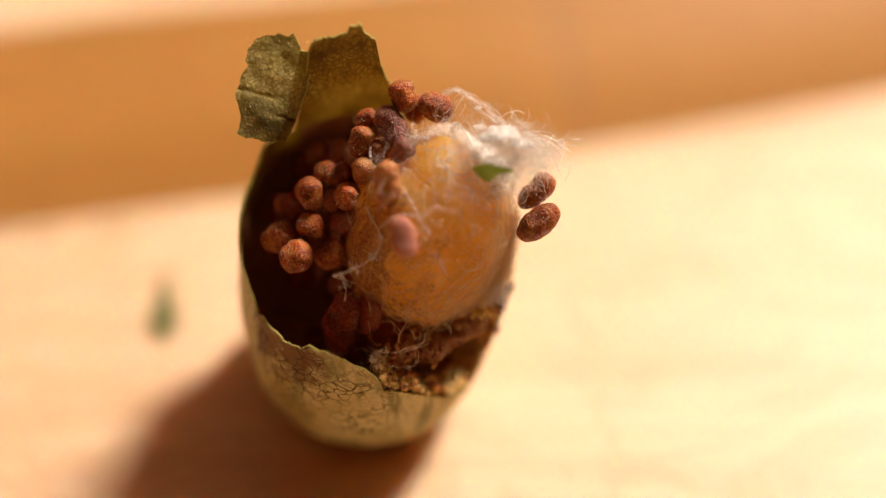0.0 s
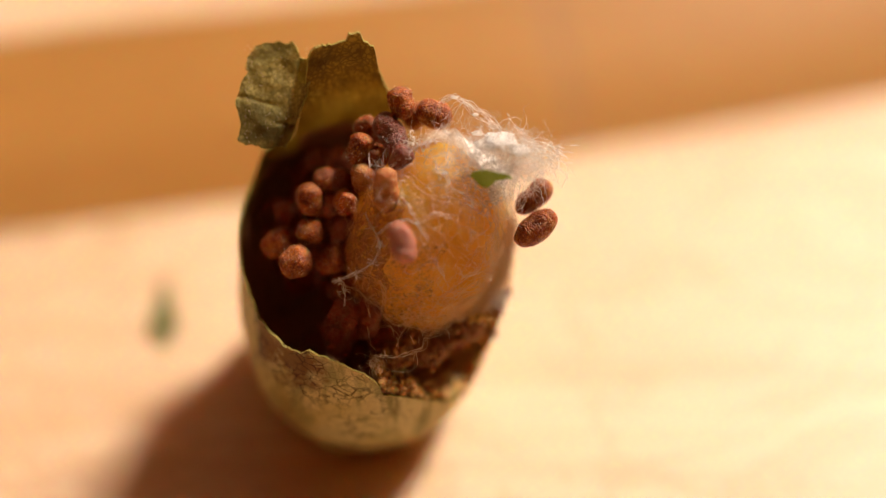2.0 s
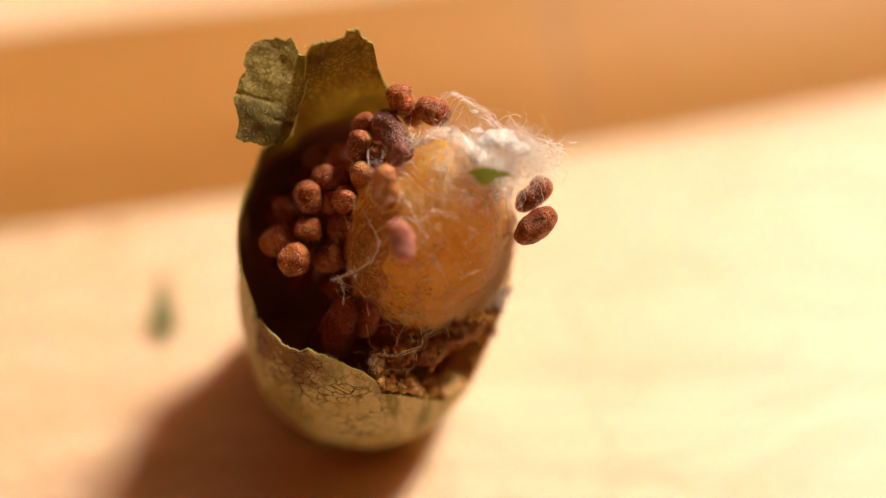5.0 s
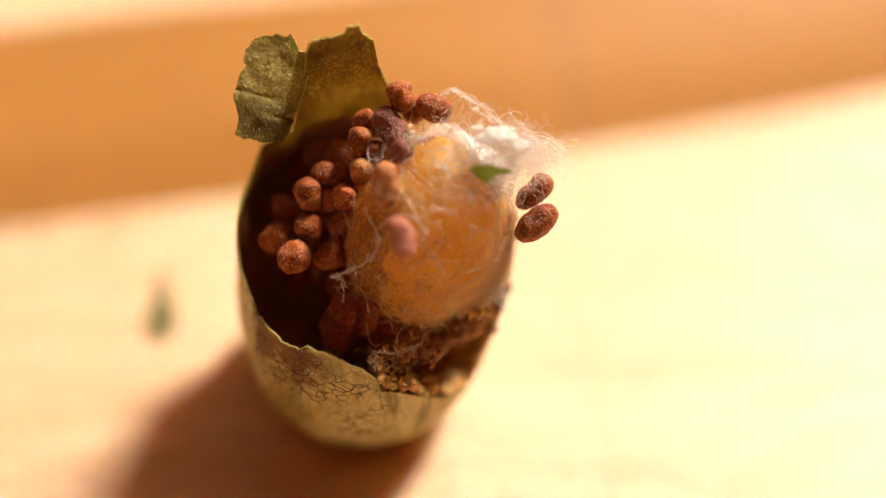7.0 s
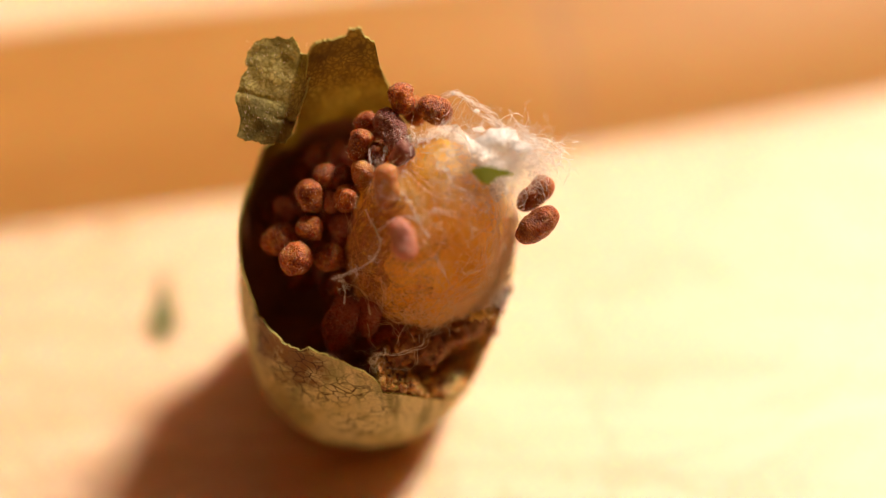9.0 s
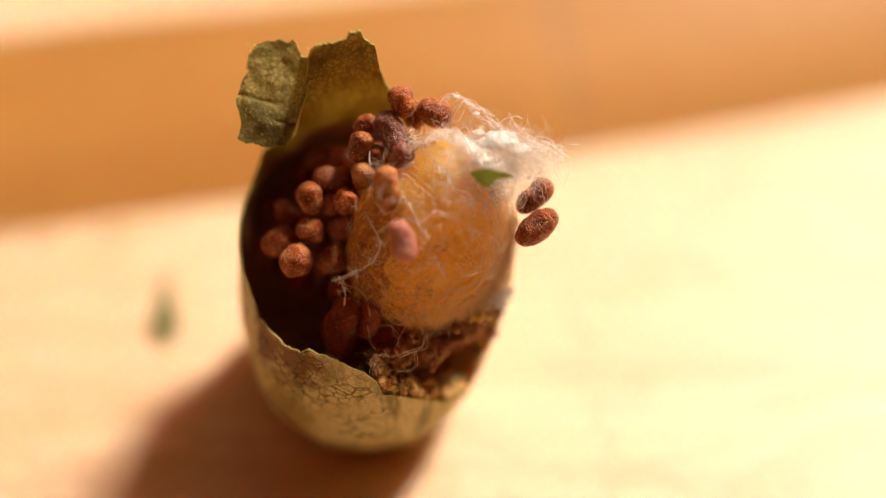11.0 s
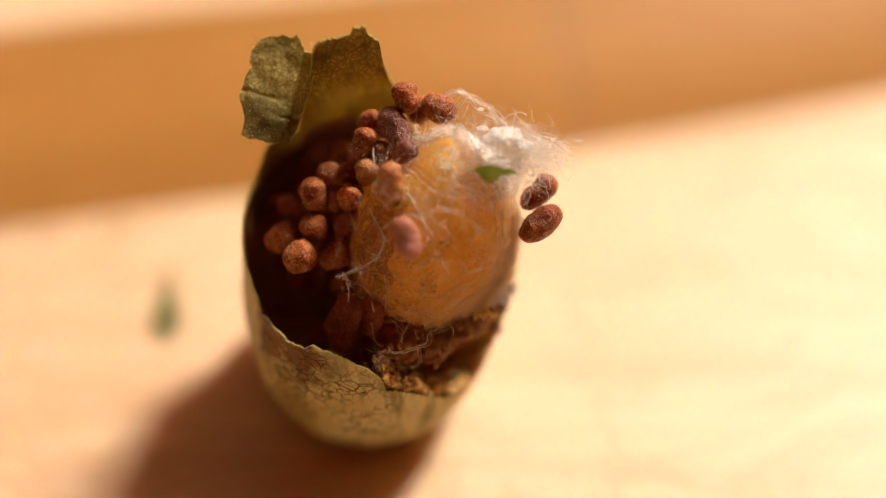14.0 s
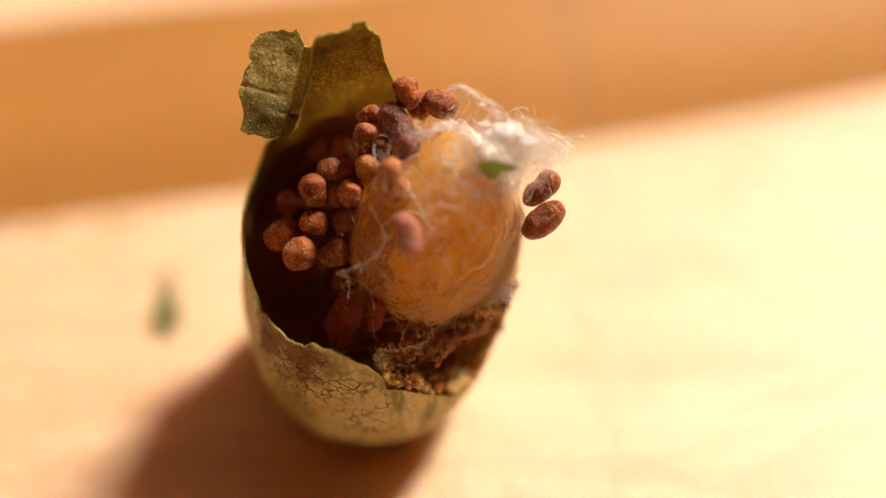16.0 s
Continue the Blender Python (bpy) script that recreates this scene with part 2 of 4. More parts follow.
def frass(name, dark, mid, light, sss):
    """Packed grains, each a little different, some glossier; gap shade and glints are painted in."""
    m, t, p = material(name, 0.5, specular=0.28)
    rnd = t.nodes.new("ShaderNodeObjectInfo")
    off = t.nodes.new("ShaderNodeVectorMath")
    off.operation = "ADD"
    t.links.new(coords(t, (1, 1, 1)), off.inputs[0])
    t.links.new(rnd.outputs["Random"], off.inputs[1])
    vor = t.nodes.new("ShaderNodeTexVoronoi")
    vor.inputs["Scale"].default_value = 24.0
    t.links.new(off.outputs[0], vor.inputs["Vector"])
    one = t.nodes.new("ShaderNodeSeparateColor")
    t.links.new(vor.outputs["Color"], one.inputs[0])
    n = noise_tex(t, off.outputs[0], 2.6, 5, 0.65)
    c = ramp(t, n, [(0.30, dark), (0.48, mid), (0.78, light)])
    c = mix(t, ramp(t, one.outputs[0], [(0.0, (0.2, 0.2, 0.2)), (0.5, (0, 0, 0))]), c, dark)
    c = mix(t, ramp(t, one.outputs[0], [(0.65, (0, 0, 0)), (1.0, (0.4, 0.4, 0.4))]), c, light)
    # shade between grains, then sparkles, both as base colour
    c = mix(t, ramp(t, vor.outputs["Distance"], [(0.35, (0, 0, 0)), (0.75, (0.15, 0.15, 0.15))]), c, dark)
    c = mix(t, ramp(t, one.outputs[1], [(0.90, (0, 0, 0)), (0.93, (0.7, 0.7, 0.7))]), c, light)
    c = mix(t, ramp(t, rnd.outputs["Random"], [(0.1, (0.0, 0.0, 0.0)), (0.9, (0.35, 0.35, 0.35))]), c, dark)
    t.links.new(c, p.inputs["Base Color"])
    t.links.new(ramp(t, one.outputs[2], [(0.0, (0.12, 0.12, 0.12)), (0.3, (0.35, 0.35, 0.35)), (1.0, (0.55, 0.55, 0.55))]), p.inputs["Roughness"])
    p.inputs["Subsurface Weight"].default_value = sss
    p.inputs["Subsurface Radius"].default_value = (1.0, 0.3, 0.1)
    p.inputs["Subsurface Scale"].default_value = 0.5 * MM
    p.inputs["Coat Weight"].default_value, p.inputs["Coat Roughness"].default_value = 0.10, 0.2
    inv = t.nodes.new("ShaderNodeMath")
    inv.operation = "SUBTRACT"
    inv.inputs[0].default_value = 1.0
    t.links.new(vor.outputs["Distance"], inv.inputs[1])
    bump(t, p, inv.outputs[0], 0.9, 0.03)
    return m


PELLET = frass("frass", (0.12, 0.030, 0.012), (0.265, 0.074, 0.024), (0.64, 0.25, 0.05), 0.85)
PELLET_TAN = frass("tan_frass", (0.24, 0.085, 0.027), (0.42, 0.18, 0.06), (0.60, 0.32, 0.12), 0.65)
PELLET_GREY = frass("greyish_frass", (0.16, 0.05, 0.034), (0.25, 0.092, 0.066), (0.48, 0.29, 0.25), 0.6)
# frass for the deep pellets, with the cell's shade put into the colour
PELLET_SHADED = frass("shaded_frass", (0.15, 0.046, 0.024), (0.25, 0.078, 0.038), (0.36, 0.125, 0.058), 0.8)
SAC = frass("soft_brown_sac", (0.17, 0.05, 0.034), (0.29, 0.092, 0.06), (0.42, 0.16, 0.10), 0.9)
PELLET_PINK = frass("pale_frass", (0.28, 0.095, 0.06), (0.42, 0.17, 0.11), (0.60, 0.32, 0.23), 0.5)
CRUST = grainy("crumbly_brown_lining", (0.20, 0.07, 0.018), (0.80, 0.40, 0.09), (0.95, 0.74, 0.32), 3.0, 0.7, 0.9, 0.4)
DARK_CRUST = grainy("dark_crumbs", (0.05, 0.02, 0.008), (0.13, 0.055, 0.02), (0.34, 0.18, 0.05), 4.0, 0.6, 0.8)
CLUMP = grainy("brown_lining_clump", (0.11, 0.042, 0.016), (0.28, 0.115, 0.04), (0.48, 0.24, 0.08), 4.0, 0.8, 1.0, 0.4)
FLECK = grainy("tan_fleck", (0.42, 0.26, 0.13), (0.52, 0.34, 0.18), (0.60, 0.42, 0.25), 2.0, 0.6, 0.4)
LINING = grainy("dark_lining", (0.18, 0.076, 0.036), (0.31, 0.135, 0.062), (0.44, 0.21, 0.095), 1.4, 0.75, 0.6)


def cocoon_material():
    m, t, p = material("amber_cocoon", 0.38, specular=0.4)
    n = noise_tex(t, coords(t, (0.6, 0.6, 0.6)), 1.0, 4, 0.6, 0.8)
    f = noise_tex(t, coords(t, (5, 5, 2)), 1.0, 4, 0.6, 0.5)
    c = ramp(t, n, [(0.3, (0.74, 0.36, 0.05)), (0.5, (0.93, 0.55, 0.085)), (0.7, (0.94, 0.68, 0.16))])
    c = mix(t, 0.10, c, ramp(t, f, [(0.4, (0.35, 0.13, 0.03)), (0.65, (0.8, 0.5, 0.2))]))
    t.links.new(c, p.inputs["Base Color"])
    p.inputs["Subsurface Weight"].default_value = 0.7
    p.inputs["Subsurface Radius"].default_value = (1.0, 0.6, 0.2)
    p.inputs["Subsurface Scale"].default_value = 1.4 * MM
    bump(t, p, f, 0.6, 0.05)
    tr = t.nodes.new("ShaderNodeBsdfTranslucent")
    t.links.new(mix(t, 0.5, c, (1.0, 0.70, 0.24)), tr.inputs[0])
    ms = t.nodes.new("ShaderNodeMixShader")
    ms.inputs[0].default_value = 0.52
    t.links.new(p.outputs[0], ms.inputs[1])
    t.links.new(tr.outputs[0], ms.inputs[2])
    t.links.new(ms.outputs[0], t.nodes["Material Output"].inputs[0])
    return m


COCOON = cocoon_material()


def silk_material(name, colour, thin, clear):
    m, t, p = material(name, 0.3, specular=0.6)
    p.inputs["Base Color"].default_value = (*colour, 1)
    tr, cl = t.nodes.new("ShaderNodeBsdfTranslucent"), t.nodes.new("ShaderNodeBsdfTransparent")
    tr.inputs[0].default_value = (*colour, 1)
    a, b = t.nodes.new("ShaderNodeMixShader"), t.nodes.new("ShaderNodeMixShader")
    a.inputs[0].default_value, b.inputs[0].default_value = thin, clear
    t.links.new(p.outputs[0], a.inputs[1])
    t.links.new(tr.outputs[0], a.inputs[2])
    t.links.new(a.outputs[0], b.inputs[1])
    t.links.new(cl.outputs[0], b.inputs[2])
    t.links.new(b.outputs[0], t.nodes["Material Output"].inputs[0])
    return m


SILK = silk_material("white_silk", (1.0, 0.985, 0.95), 0.12, 0.0)
SILK_FLUFF = silk_material("airy_white_silk", (1.0, 0.985, 0.95), 0.12, 0.45)
SILK_PALE = silk_material("pale_tan_silk", (0.92, 0.74, 0.48), 0.12, 0.0)
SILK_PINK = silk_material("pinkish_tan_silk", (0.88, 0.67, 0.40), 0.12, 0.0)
# brown fibre colour, also carries the shade on the cocoon's left and underside
SILK_SHADE = silk_material("shade_silk", (0.62, 0.33, 0.12), 0.12, 0.0)


# ---- building helpers ----
def mesh_from(name, verts, faces, mat, smooth=True):
    me = bpy.data.meshes.new(name)
    me.from_pydata([[c * MM for c in v] for v in verts], [], faces)
    me.materials.append(mat)
    if smooth:
        me.polygons.foreach_set("use_smooth", [True] * len(me.polygons))
    me.update()
    return me


def part(name, me, parent=None, label=""):
    ob = new(name, me)
    if parent:
        ob.parent = parent
    return tagged(ob, label)


def grid_faces(rows, cols, closed):
    out = []
    for i in range(rows - 1):
        for j in range(cols if closed else cols - 1):
            k = (j + 1) % cols
            out.append((i * cols + j, i * cols + k, (i + 1) * cols + k, (i + 1) * cols + j))
    return out


def wob(x, y, z, s, seed=0.0):
    return noise.noise(Vector((x * s + seed, y * s - seed * 0.7, z * s + seed * 1.3)))


def thick(ob, amount, offset=-1.0):
    mod = ob.modifiers.new("thickness", "SOLIDIFY")
    mod.thickness, mod.offset = amount * MM, offset
    return ob


def smoothstep(a, b, x):
    k = min(1.0, max(0.0, (x - a) / (b - a)))
    return k * k * (3 - 2 * k)


def knots(pairs, x):
    """Smooth line through the pairs (x, y)."""
    for (x0, y0), (x1, y1) in zip(pairs, pairs[1:]):
        if x <= x1:
            return y0 + (y1 - y0) * smoothstep(x0, x1, max(x, x0))
    return pairs[-1][1]


# ---- table and wooden frame ----
LEDGE_TURN = 13.1
LU = Vector((math.cos(radians(LEDGE_TURN)), math.sin(radians(LEDGE_TURN)), 0))
LN = Vector((-LU.y, LU.x, 0))
LEDGE_N = 10.30                       # distance of the frame's foot along LN


def table_top():
    bm = bmesh.new()
    bmesh.ops.create_cube(bm, size=1.0)
    for v in bm.verts:
        v.co = Vector((150 + v.co.x * 1500, -250 + v.co.y * 700, -10 + v.co.z * 20)) * MM
    bmesh.ops.bevel(bm, geom=bm.edges[:], offset=2 * MM, segments=3, affect="EDGES")
    me = bpy.data.meshes.new("table_top")
    bm.to_mesh(me)
    bm.free()
    me.materials.append(TABLE)
    return tagged(new("table_top", me), "pale sunlit wooden board with faint grain and stains", "table", kind="structure")


def strip(name, us, profile, mat, label, category):
    verts = []
    for u in us:
        bow = -0.55 * math.exp(-((u - 5.5) / 14.0) ** 2)
        for n, z in profile:
            q = LU * u + LN * (LEDGE_N + n + (bow if n < 50 else 0))
            verts.append((q.x, q.y, z))
    k = len(profile)
    faces = grid_faces(len(us), k, True)
    faces += [tuple(range(k)), tuple(range((len(us) - 1) * k, len(us) * k))[::-1]]
    ob = new(name, mesh_from(name, verts, faces, mat, False))
    bm = bmesh.new()
    bm.from_mesh(ob.data)
    bmesh.ops.recalc_face_normals(bm, faces=bm.faces[:])
    bm.to_mesh(ob.data)
    bm.free()
    return tagged(ob, label, category, kind="structure")


def ledge():
    """Moulded strip in two lengths: low lip and long slope; a pale board closes it behind."""
    profile, n, z = [(0.0, -0.2), (0.0, 0.02)], 0.0, 0.02
    while n < 6.6:
        # the slope eases from 35 degrees at the foot to 28.5
        n, z = n + 0.22, z + 0.22 * math.tan(radians(28.5 + 6.5 * (1 - smoothstep(0.0, 4.0, n))))
        profile.append((n, z))
    crest = z
    profile += [(6.85, crest + 0.01), (6.85, -0.2)]
    note = "orange varnished wooden frame strip with a sloping face"
    left = [-330, -120, -60] + [-40 + 2.5 * k for k in range(20)] + [9.6, 9.75]
    strip("wooden_frame_strip", left, profile, FRAME, note, "wood frame")
    worn = [(n, z - (0.03 if z > 0 else 0)) for n, z in profile]
    strip("wooden_frame_strip", [9.75, 10.5], worn, FRAME_DARK, "dark joint between two frame strips", "wood joint")
    right = [10.5, 10.65] + [12.5 + 2.5 * k for k in range(12)] + [60, 120, 330]
    strip("wooden_frame_strip", right, profile, FRAME, note, "wood frame")
    top = [(6.85, -0.2), (6.85, crest - 0.02), (7.0, crest + 0.08), (7.2, crest + 0.11), (60.0, crest + 0.11), (60.0, -0.2)]
    strip("wooden_top_board", [-330, -60, -20, 5, 30, 60, 330], top, TABLE, "pale sunlit wooden board behind the frame strip", "wood board")


table_top()
ledge()


def box(name, x0, x1, y0, y1, z0, z1, mat, label, category):
    v = [(x, y, z) for z in (z0, z1) for x, y in ((x0, y0), (x1, y0), (x1, y1), (x0, y1))]
    f = [(3, 2, 1, 0), (4, 5, 6, 7), (0, 1, 5, 4), (1, 2, 6, 5), (2, 3, 7, 6), (3, 0, 4, 7)]
    return tagged(new(name, mesh_from(name, v, f, mat, False)), label, category, kind="structure")


# unseen walls and ceiling, added to limit and warm the ambient light; the side towards the sun is open
box("wall_south", -600, 900, -620, -600, -20, 800, WALL, "added unseen wall behind the board, warms the bounce light", "wall")
box("wall_west", -620, -600, -620, 80, -20, 800, WALL, "added unseen wall beside the board, warms the bounce light", "wall")
box("wall_east", 900, 920, -620, 80, -20, 800, WALL, "added unseen wall beside the board, warms the bounce light", "wall")
box("wall_north", -620, 920, 80, 100, 420, 820, WALL, "added unseen wall above the opening that lets in sun and sky", "wall")
box("wall_north", -620, -220, 80, 100, -20, 420, WALL, "added unseen wall beside the opening that lets in sun and sky", "wall")
box("wall_north", 480, 920, 80, 100, -20, 420, WALL, "added unseen wall beside the opening that lets in sun and sky", "wall")
box("ceiling", -620, 920, -620, 80, 800, 820, WALL, "added unseen ceiling above the board, warms the bounce light", "ceiling")


# ---- the leaf cell ----
VIEW_UP = Vector((0, 0.7071, 0.7071))
OUT = Vector((0, -0.7071, 0.7071))
MOUTH = Vector((1.9, -1.40, 7.30))      # middle of the tilted plane in which the opening lies


def spot(u, v, out):
    """A place by its way across, up and out of the plane of the opening."""
    return MOUTH + Vector((u, 0, 0)) + VIEW_UP * v + OUT * out


def leaning(q, s):
    """q, leant out of the opening by s and drawn in a little towards its middle."""
    q = Vector(q)
    r = q - MOUTH
    return q + OUT * s - (Vector((r.x, 0, 0)) + VIEW_UP * r.dot(VIEW_UP)) * (s / 33.9)


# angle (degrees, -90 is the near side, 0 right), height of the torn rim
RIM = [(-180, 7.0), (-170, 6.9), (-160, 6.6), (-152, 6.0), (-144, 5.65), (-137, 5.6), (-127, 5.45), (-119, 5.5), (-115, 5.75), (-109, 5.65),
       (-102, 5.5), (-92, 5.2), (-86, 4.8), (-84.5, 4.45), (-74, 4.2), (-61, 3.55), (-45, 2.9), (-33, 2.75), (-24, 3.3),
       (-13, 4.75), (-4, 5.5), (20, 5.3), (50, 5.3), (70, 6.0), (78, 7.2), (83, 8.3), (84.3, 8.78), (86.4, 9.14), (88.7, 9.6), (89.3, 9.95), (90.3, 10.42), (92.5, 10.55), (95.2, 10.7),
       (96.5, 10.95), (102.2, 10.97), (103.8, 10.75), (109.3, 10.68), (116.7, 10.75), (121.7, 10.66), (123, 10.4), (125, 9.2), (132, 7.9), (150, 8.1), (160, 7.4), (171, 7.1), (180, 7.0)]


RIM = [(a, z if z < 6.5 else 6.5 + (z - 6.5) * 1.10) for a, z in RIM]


def between(pairs, x):
    """Straight lines through the pairs (x, y)."""
    for (x0, y0), (x1, y1) in zip(pairs, pairs[1:]):
        if x <= x1:
            return y0 + (y1 - y0) * (max(x, x0) - x0) / (x1 - x0)
    return pairs[-1][1]


def cell_radius(z):
    return between([(0, 2.2), (0.15, 2.48), (0.4, 2.76), (0.8, 3.04), (1.2, 3.26), (1.85, 3.53), (2.5, 3.72), (3.2, 3.88),
                    (4.0, 3.99), (5.0, 4.05), (6.0, 4.07)], z)


def cell_centre(z):
    k = smoothstep(2.2, 6.0, z)
    return -0.48 + 0.40 * k, -0.42 + 0.5 * k


def cell_point(a, z, inset=0.0):
    r = cell_radius(z) - inset - 0.13 * max(0.0, z - 6.5)
    cx, cy = cell_centre(z)
    x, y = math.cos(radians(a)), math.sin(radians(a))
    r += (0.65 + 1.15 * (1 - smoothstep(0.3, 3.2, z))) * math.exp(-(((a % 360) - 147) / 20) ** 2) * (1 - smoothstep(5.6, 7.6, z))
    r += 0.10 * wob(x * 2, y * 2, z * 0.6, 0.9) + 0.03 * wob(x * 3, y * 3, z, 2.2)
    lean = 1.35 * smoothstep(6.6, 9.6, z) * smoothstep(66, 84, a % 360) * (1 - smoothstep(124, 152, a % 360))      # the tall piece leans in
    return tuple(leaning((cx + x * r, cy + y * r, z), lean))


def shell(low, high, cols, rows, inset, rough, cap):
    verts = []
    for i in range(rows):
        s = i / (rows - 1)
        for j in range(cols):
            a = -180 + 360 * j / cols
            top = high(a) + rough * (0.5 * noise.noise(Vector((a * 0.21, 3.1, 0))) + 0.4 * noise.noise(Vector((a * 0.7, 1.1, 5))) + 0.15 * noise.noise(Vector((a * 2.1, 7.7, 2))))
            verts.append(cell_point(a, low + (top - low) * s, inset))
    faces = grid_faces(rows, cols, True)
    if cap:
        faces.append(tuple(range(cols))[::-1])
    return verts, faces


cell = tagged(new("leaf_cell"), "torn pale dry leaf cell of a bee, open at the top", "leaf nest cell")
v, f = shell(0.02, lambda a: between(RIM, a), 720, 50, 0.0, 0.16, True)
wall = part("outer_leaf", mesh_from("outer_leaf", v, f, LEAF_OUT, False), cell, "pale cream leaf wall with brown net veins")
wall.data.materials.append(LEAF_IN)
wall.data.materials.append(LEAF_EDGE)      # pale cut edge, with the light it catches put into the colour
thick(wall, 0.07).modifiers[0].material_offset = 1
wall.modifiers[0].material_offset_rim = 2
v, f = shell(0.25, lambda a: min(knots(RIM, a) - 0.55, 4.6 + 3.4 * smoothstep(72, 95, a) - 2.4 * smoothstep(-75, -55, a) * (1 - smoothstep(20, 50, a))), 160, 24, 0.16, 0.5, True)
part("lining", mesh_from("lining", v, f, LINING), cell, "dark brown inner lining")


def sheet(name, left, right, rows, cols, mat, origin, ux, uy, bend, ragged, seed):
    """A leaf piece between two edge lines given as (height, across), bent along its width."""
    nrm = ux.cross(uy).normalized()
    h0, h1 = left[0][0], left[-1][0]
    verts = []
    for i in range(rows):
        h = h0 + (h1 - h0) * i / (rows - 1)
        a, b = knots(left, h), knots(right, h)
        a += ragged * (0.6 * noise.noise(Vector((h * 2.1, seed, 0))) + 0.5 * noise.noise(Vector((h * 9.0, seed, 3))) + 0.4 * noise.noise(Vector((h * 22.0, seed, 6))))
        b += ragged * (0.6 * noise.noise(Vector((h * 2.1, seed + 7, 0))) + 0.5 * noise.noise(Vector((h * 9.0, seed + 7, 3))) + 0.4 * noise.noise(Vector((h * 22.0, seed + 7, 6))))
        for j in range(cols):
            k = j / (cols - 1)
            x = a + (b - a) * k
            top = ragged * 1.2 * noise.noise(Vector((x * 4.5, seed + 3, 1))) * smoothstep(0.9, 1.0, i / (rows - 1))
            top += ragged * (2.4 * noise.noise(Vector((x * 2.2, seed + 5, 1))) + 0.7 * noise.noise(Vector((x * 12, seed + 5, 1)))) * (1 - smoothstep(0.0, 0.1, i / (rows - 1)))
            top += ragged * 0.6 * noise.noise(Vector((x * 12, seed + 9, 1))) * smoothstep(0.9, 1.0, i / (rows - 1))
            d = bend(x, h) + 0.06 * noise.noise(Vector((x * 1.3, h * 1.3, seed)))
            q = origin + ux * x + uy * (h + top) + nrm * d
            verts.append(tuple(q))
    return mesh_from(name, verts, grid_faces(rows, cols, False), mat, False)


def flap_bend(x, h):
    """The flap bulges low down, and its far strip is turned back along a slanting crease."""
    crease = 0.98 + 0.36 * h - 0.03 * h * h
    d = 0.10 * (x - 1.1) ** 2 + 0.10 * math.exp(-((x - 0.55) / 0.5) ** 2 - ((h - 0.75) / 0.55) ** 2)
    d += 0.85 * max(0.0, x - crease) * smoothstep(0.5, 0.75, h) - 0.05 * math.exp(-((x - crease) / 0.08) ** 2)
    d -= 0.05 * math.exp(-((h - 0.66 + 0.06 * x) / 0.06) ** 2) * smoothstep(0.85, 1.1, x)
    d -= 0.03 * math.exp(-((h - 1.35 + 0.25 * x) / 0.07) ** 2) * (1 - smoothstep(0.7, 1.1, x))
    return d - 0.06 * h + 0.03 * noise.noise(Vector((x * 3.1, h * 3.1, 4.0)))


FLAP_AT = Vector((-3.78, 0.93, 9.33))
flap = sheet("folded_leaf_flap",
             [(-0.05, 0.11), (0.14, -0.10), (0.55, -0.03), (0.78, -0.08), (1.20, -0.16), (1.68, -0.05), (2.09, 0.14), (2.2, 0.08), (2.47, 0.14), (2.75, 0.32), (2.93, 0.55)],
             [(-0.05, 1.22), (0.19, 1.38), (0.46, 1.48), (0.89, 1.66), (1.52, 1.85), (1.94, 1.95), (2.33, 1.96), (2.41, 1.85), (2.49, 1.61), (2.73, 1.54), (2.93, 1.42)],
             120, 90, LEAF_FLAP, FLAP_AT, Vector((1, 0, 0)), VIEW_UP, flap_bend, 0.05, 2.0)
flap.materials.append(LEAF_EDGE)
flap_ob = thick(part("leaf_flap", flap, cell, "grey-green leaf flap folded outwards"), 0.07)
flap_ob.modifiers[0].material_offset_rim = 1


def crumbs(name, mat, count, low_a, high_a, place, size, seed):
    rng = random.Random(seed)
    verts, faces = [], []
    for _ in range(count):
        c = Vector(place(rng, rng.uniform(low_a, high_a)))
        r = size * rng.uniform(0.4, 1.3)
        bm = bmesh.new()
        bmesh.ops.create_icosphere(bm, subdivisions=1, radius=r)
        base = len(verts)
        sx = Vector((rng.uniform(0.6, 1.4), rng.uniform(0.6, 1.4), rng.uniform(0.5, 1.1)))
        for w in bm.verts:
            verts.append(tuple(c + Vector((w.co.x * sx.x, w.co.y * sx.y, w.co.z * sx.z)) * rng.uniform(0.75, 1.2)))
        faces += [tuple(base + w.index for w in fc.verts) for fc in bm.faces]
        bm.free()
    return mesh_from(name, verts, faces, mat, False)


def shelf(k):
    """Fall of the crust from the torn edge inwards."""
    return 0.10 * math.sin(math.pi * min(1.0, k * 1.4)) - 0.35 * k - 2.6 * max(0.0, k - 0.55) ** 1.4


def on_rim(rng, a, k0=0.0, k1=1.0):
    k = k0 + (k1 - k0) * rng.random() ** 1.3
    z = knots(RIM, a) + 0.06 + shelf(k) + rng.uniform(-0.05, 0.16)
    return cell_point(a, z, 0.12 + 1.05 * math.sin(k * math.pi / 2))


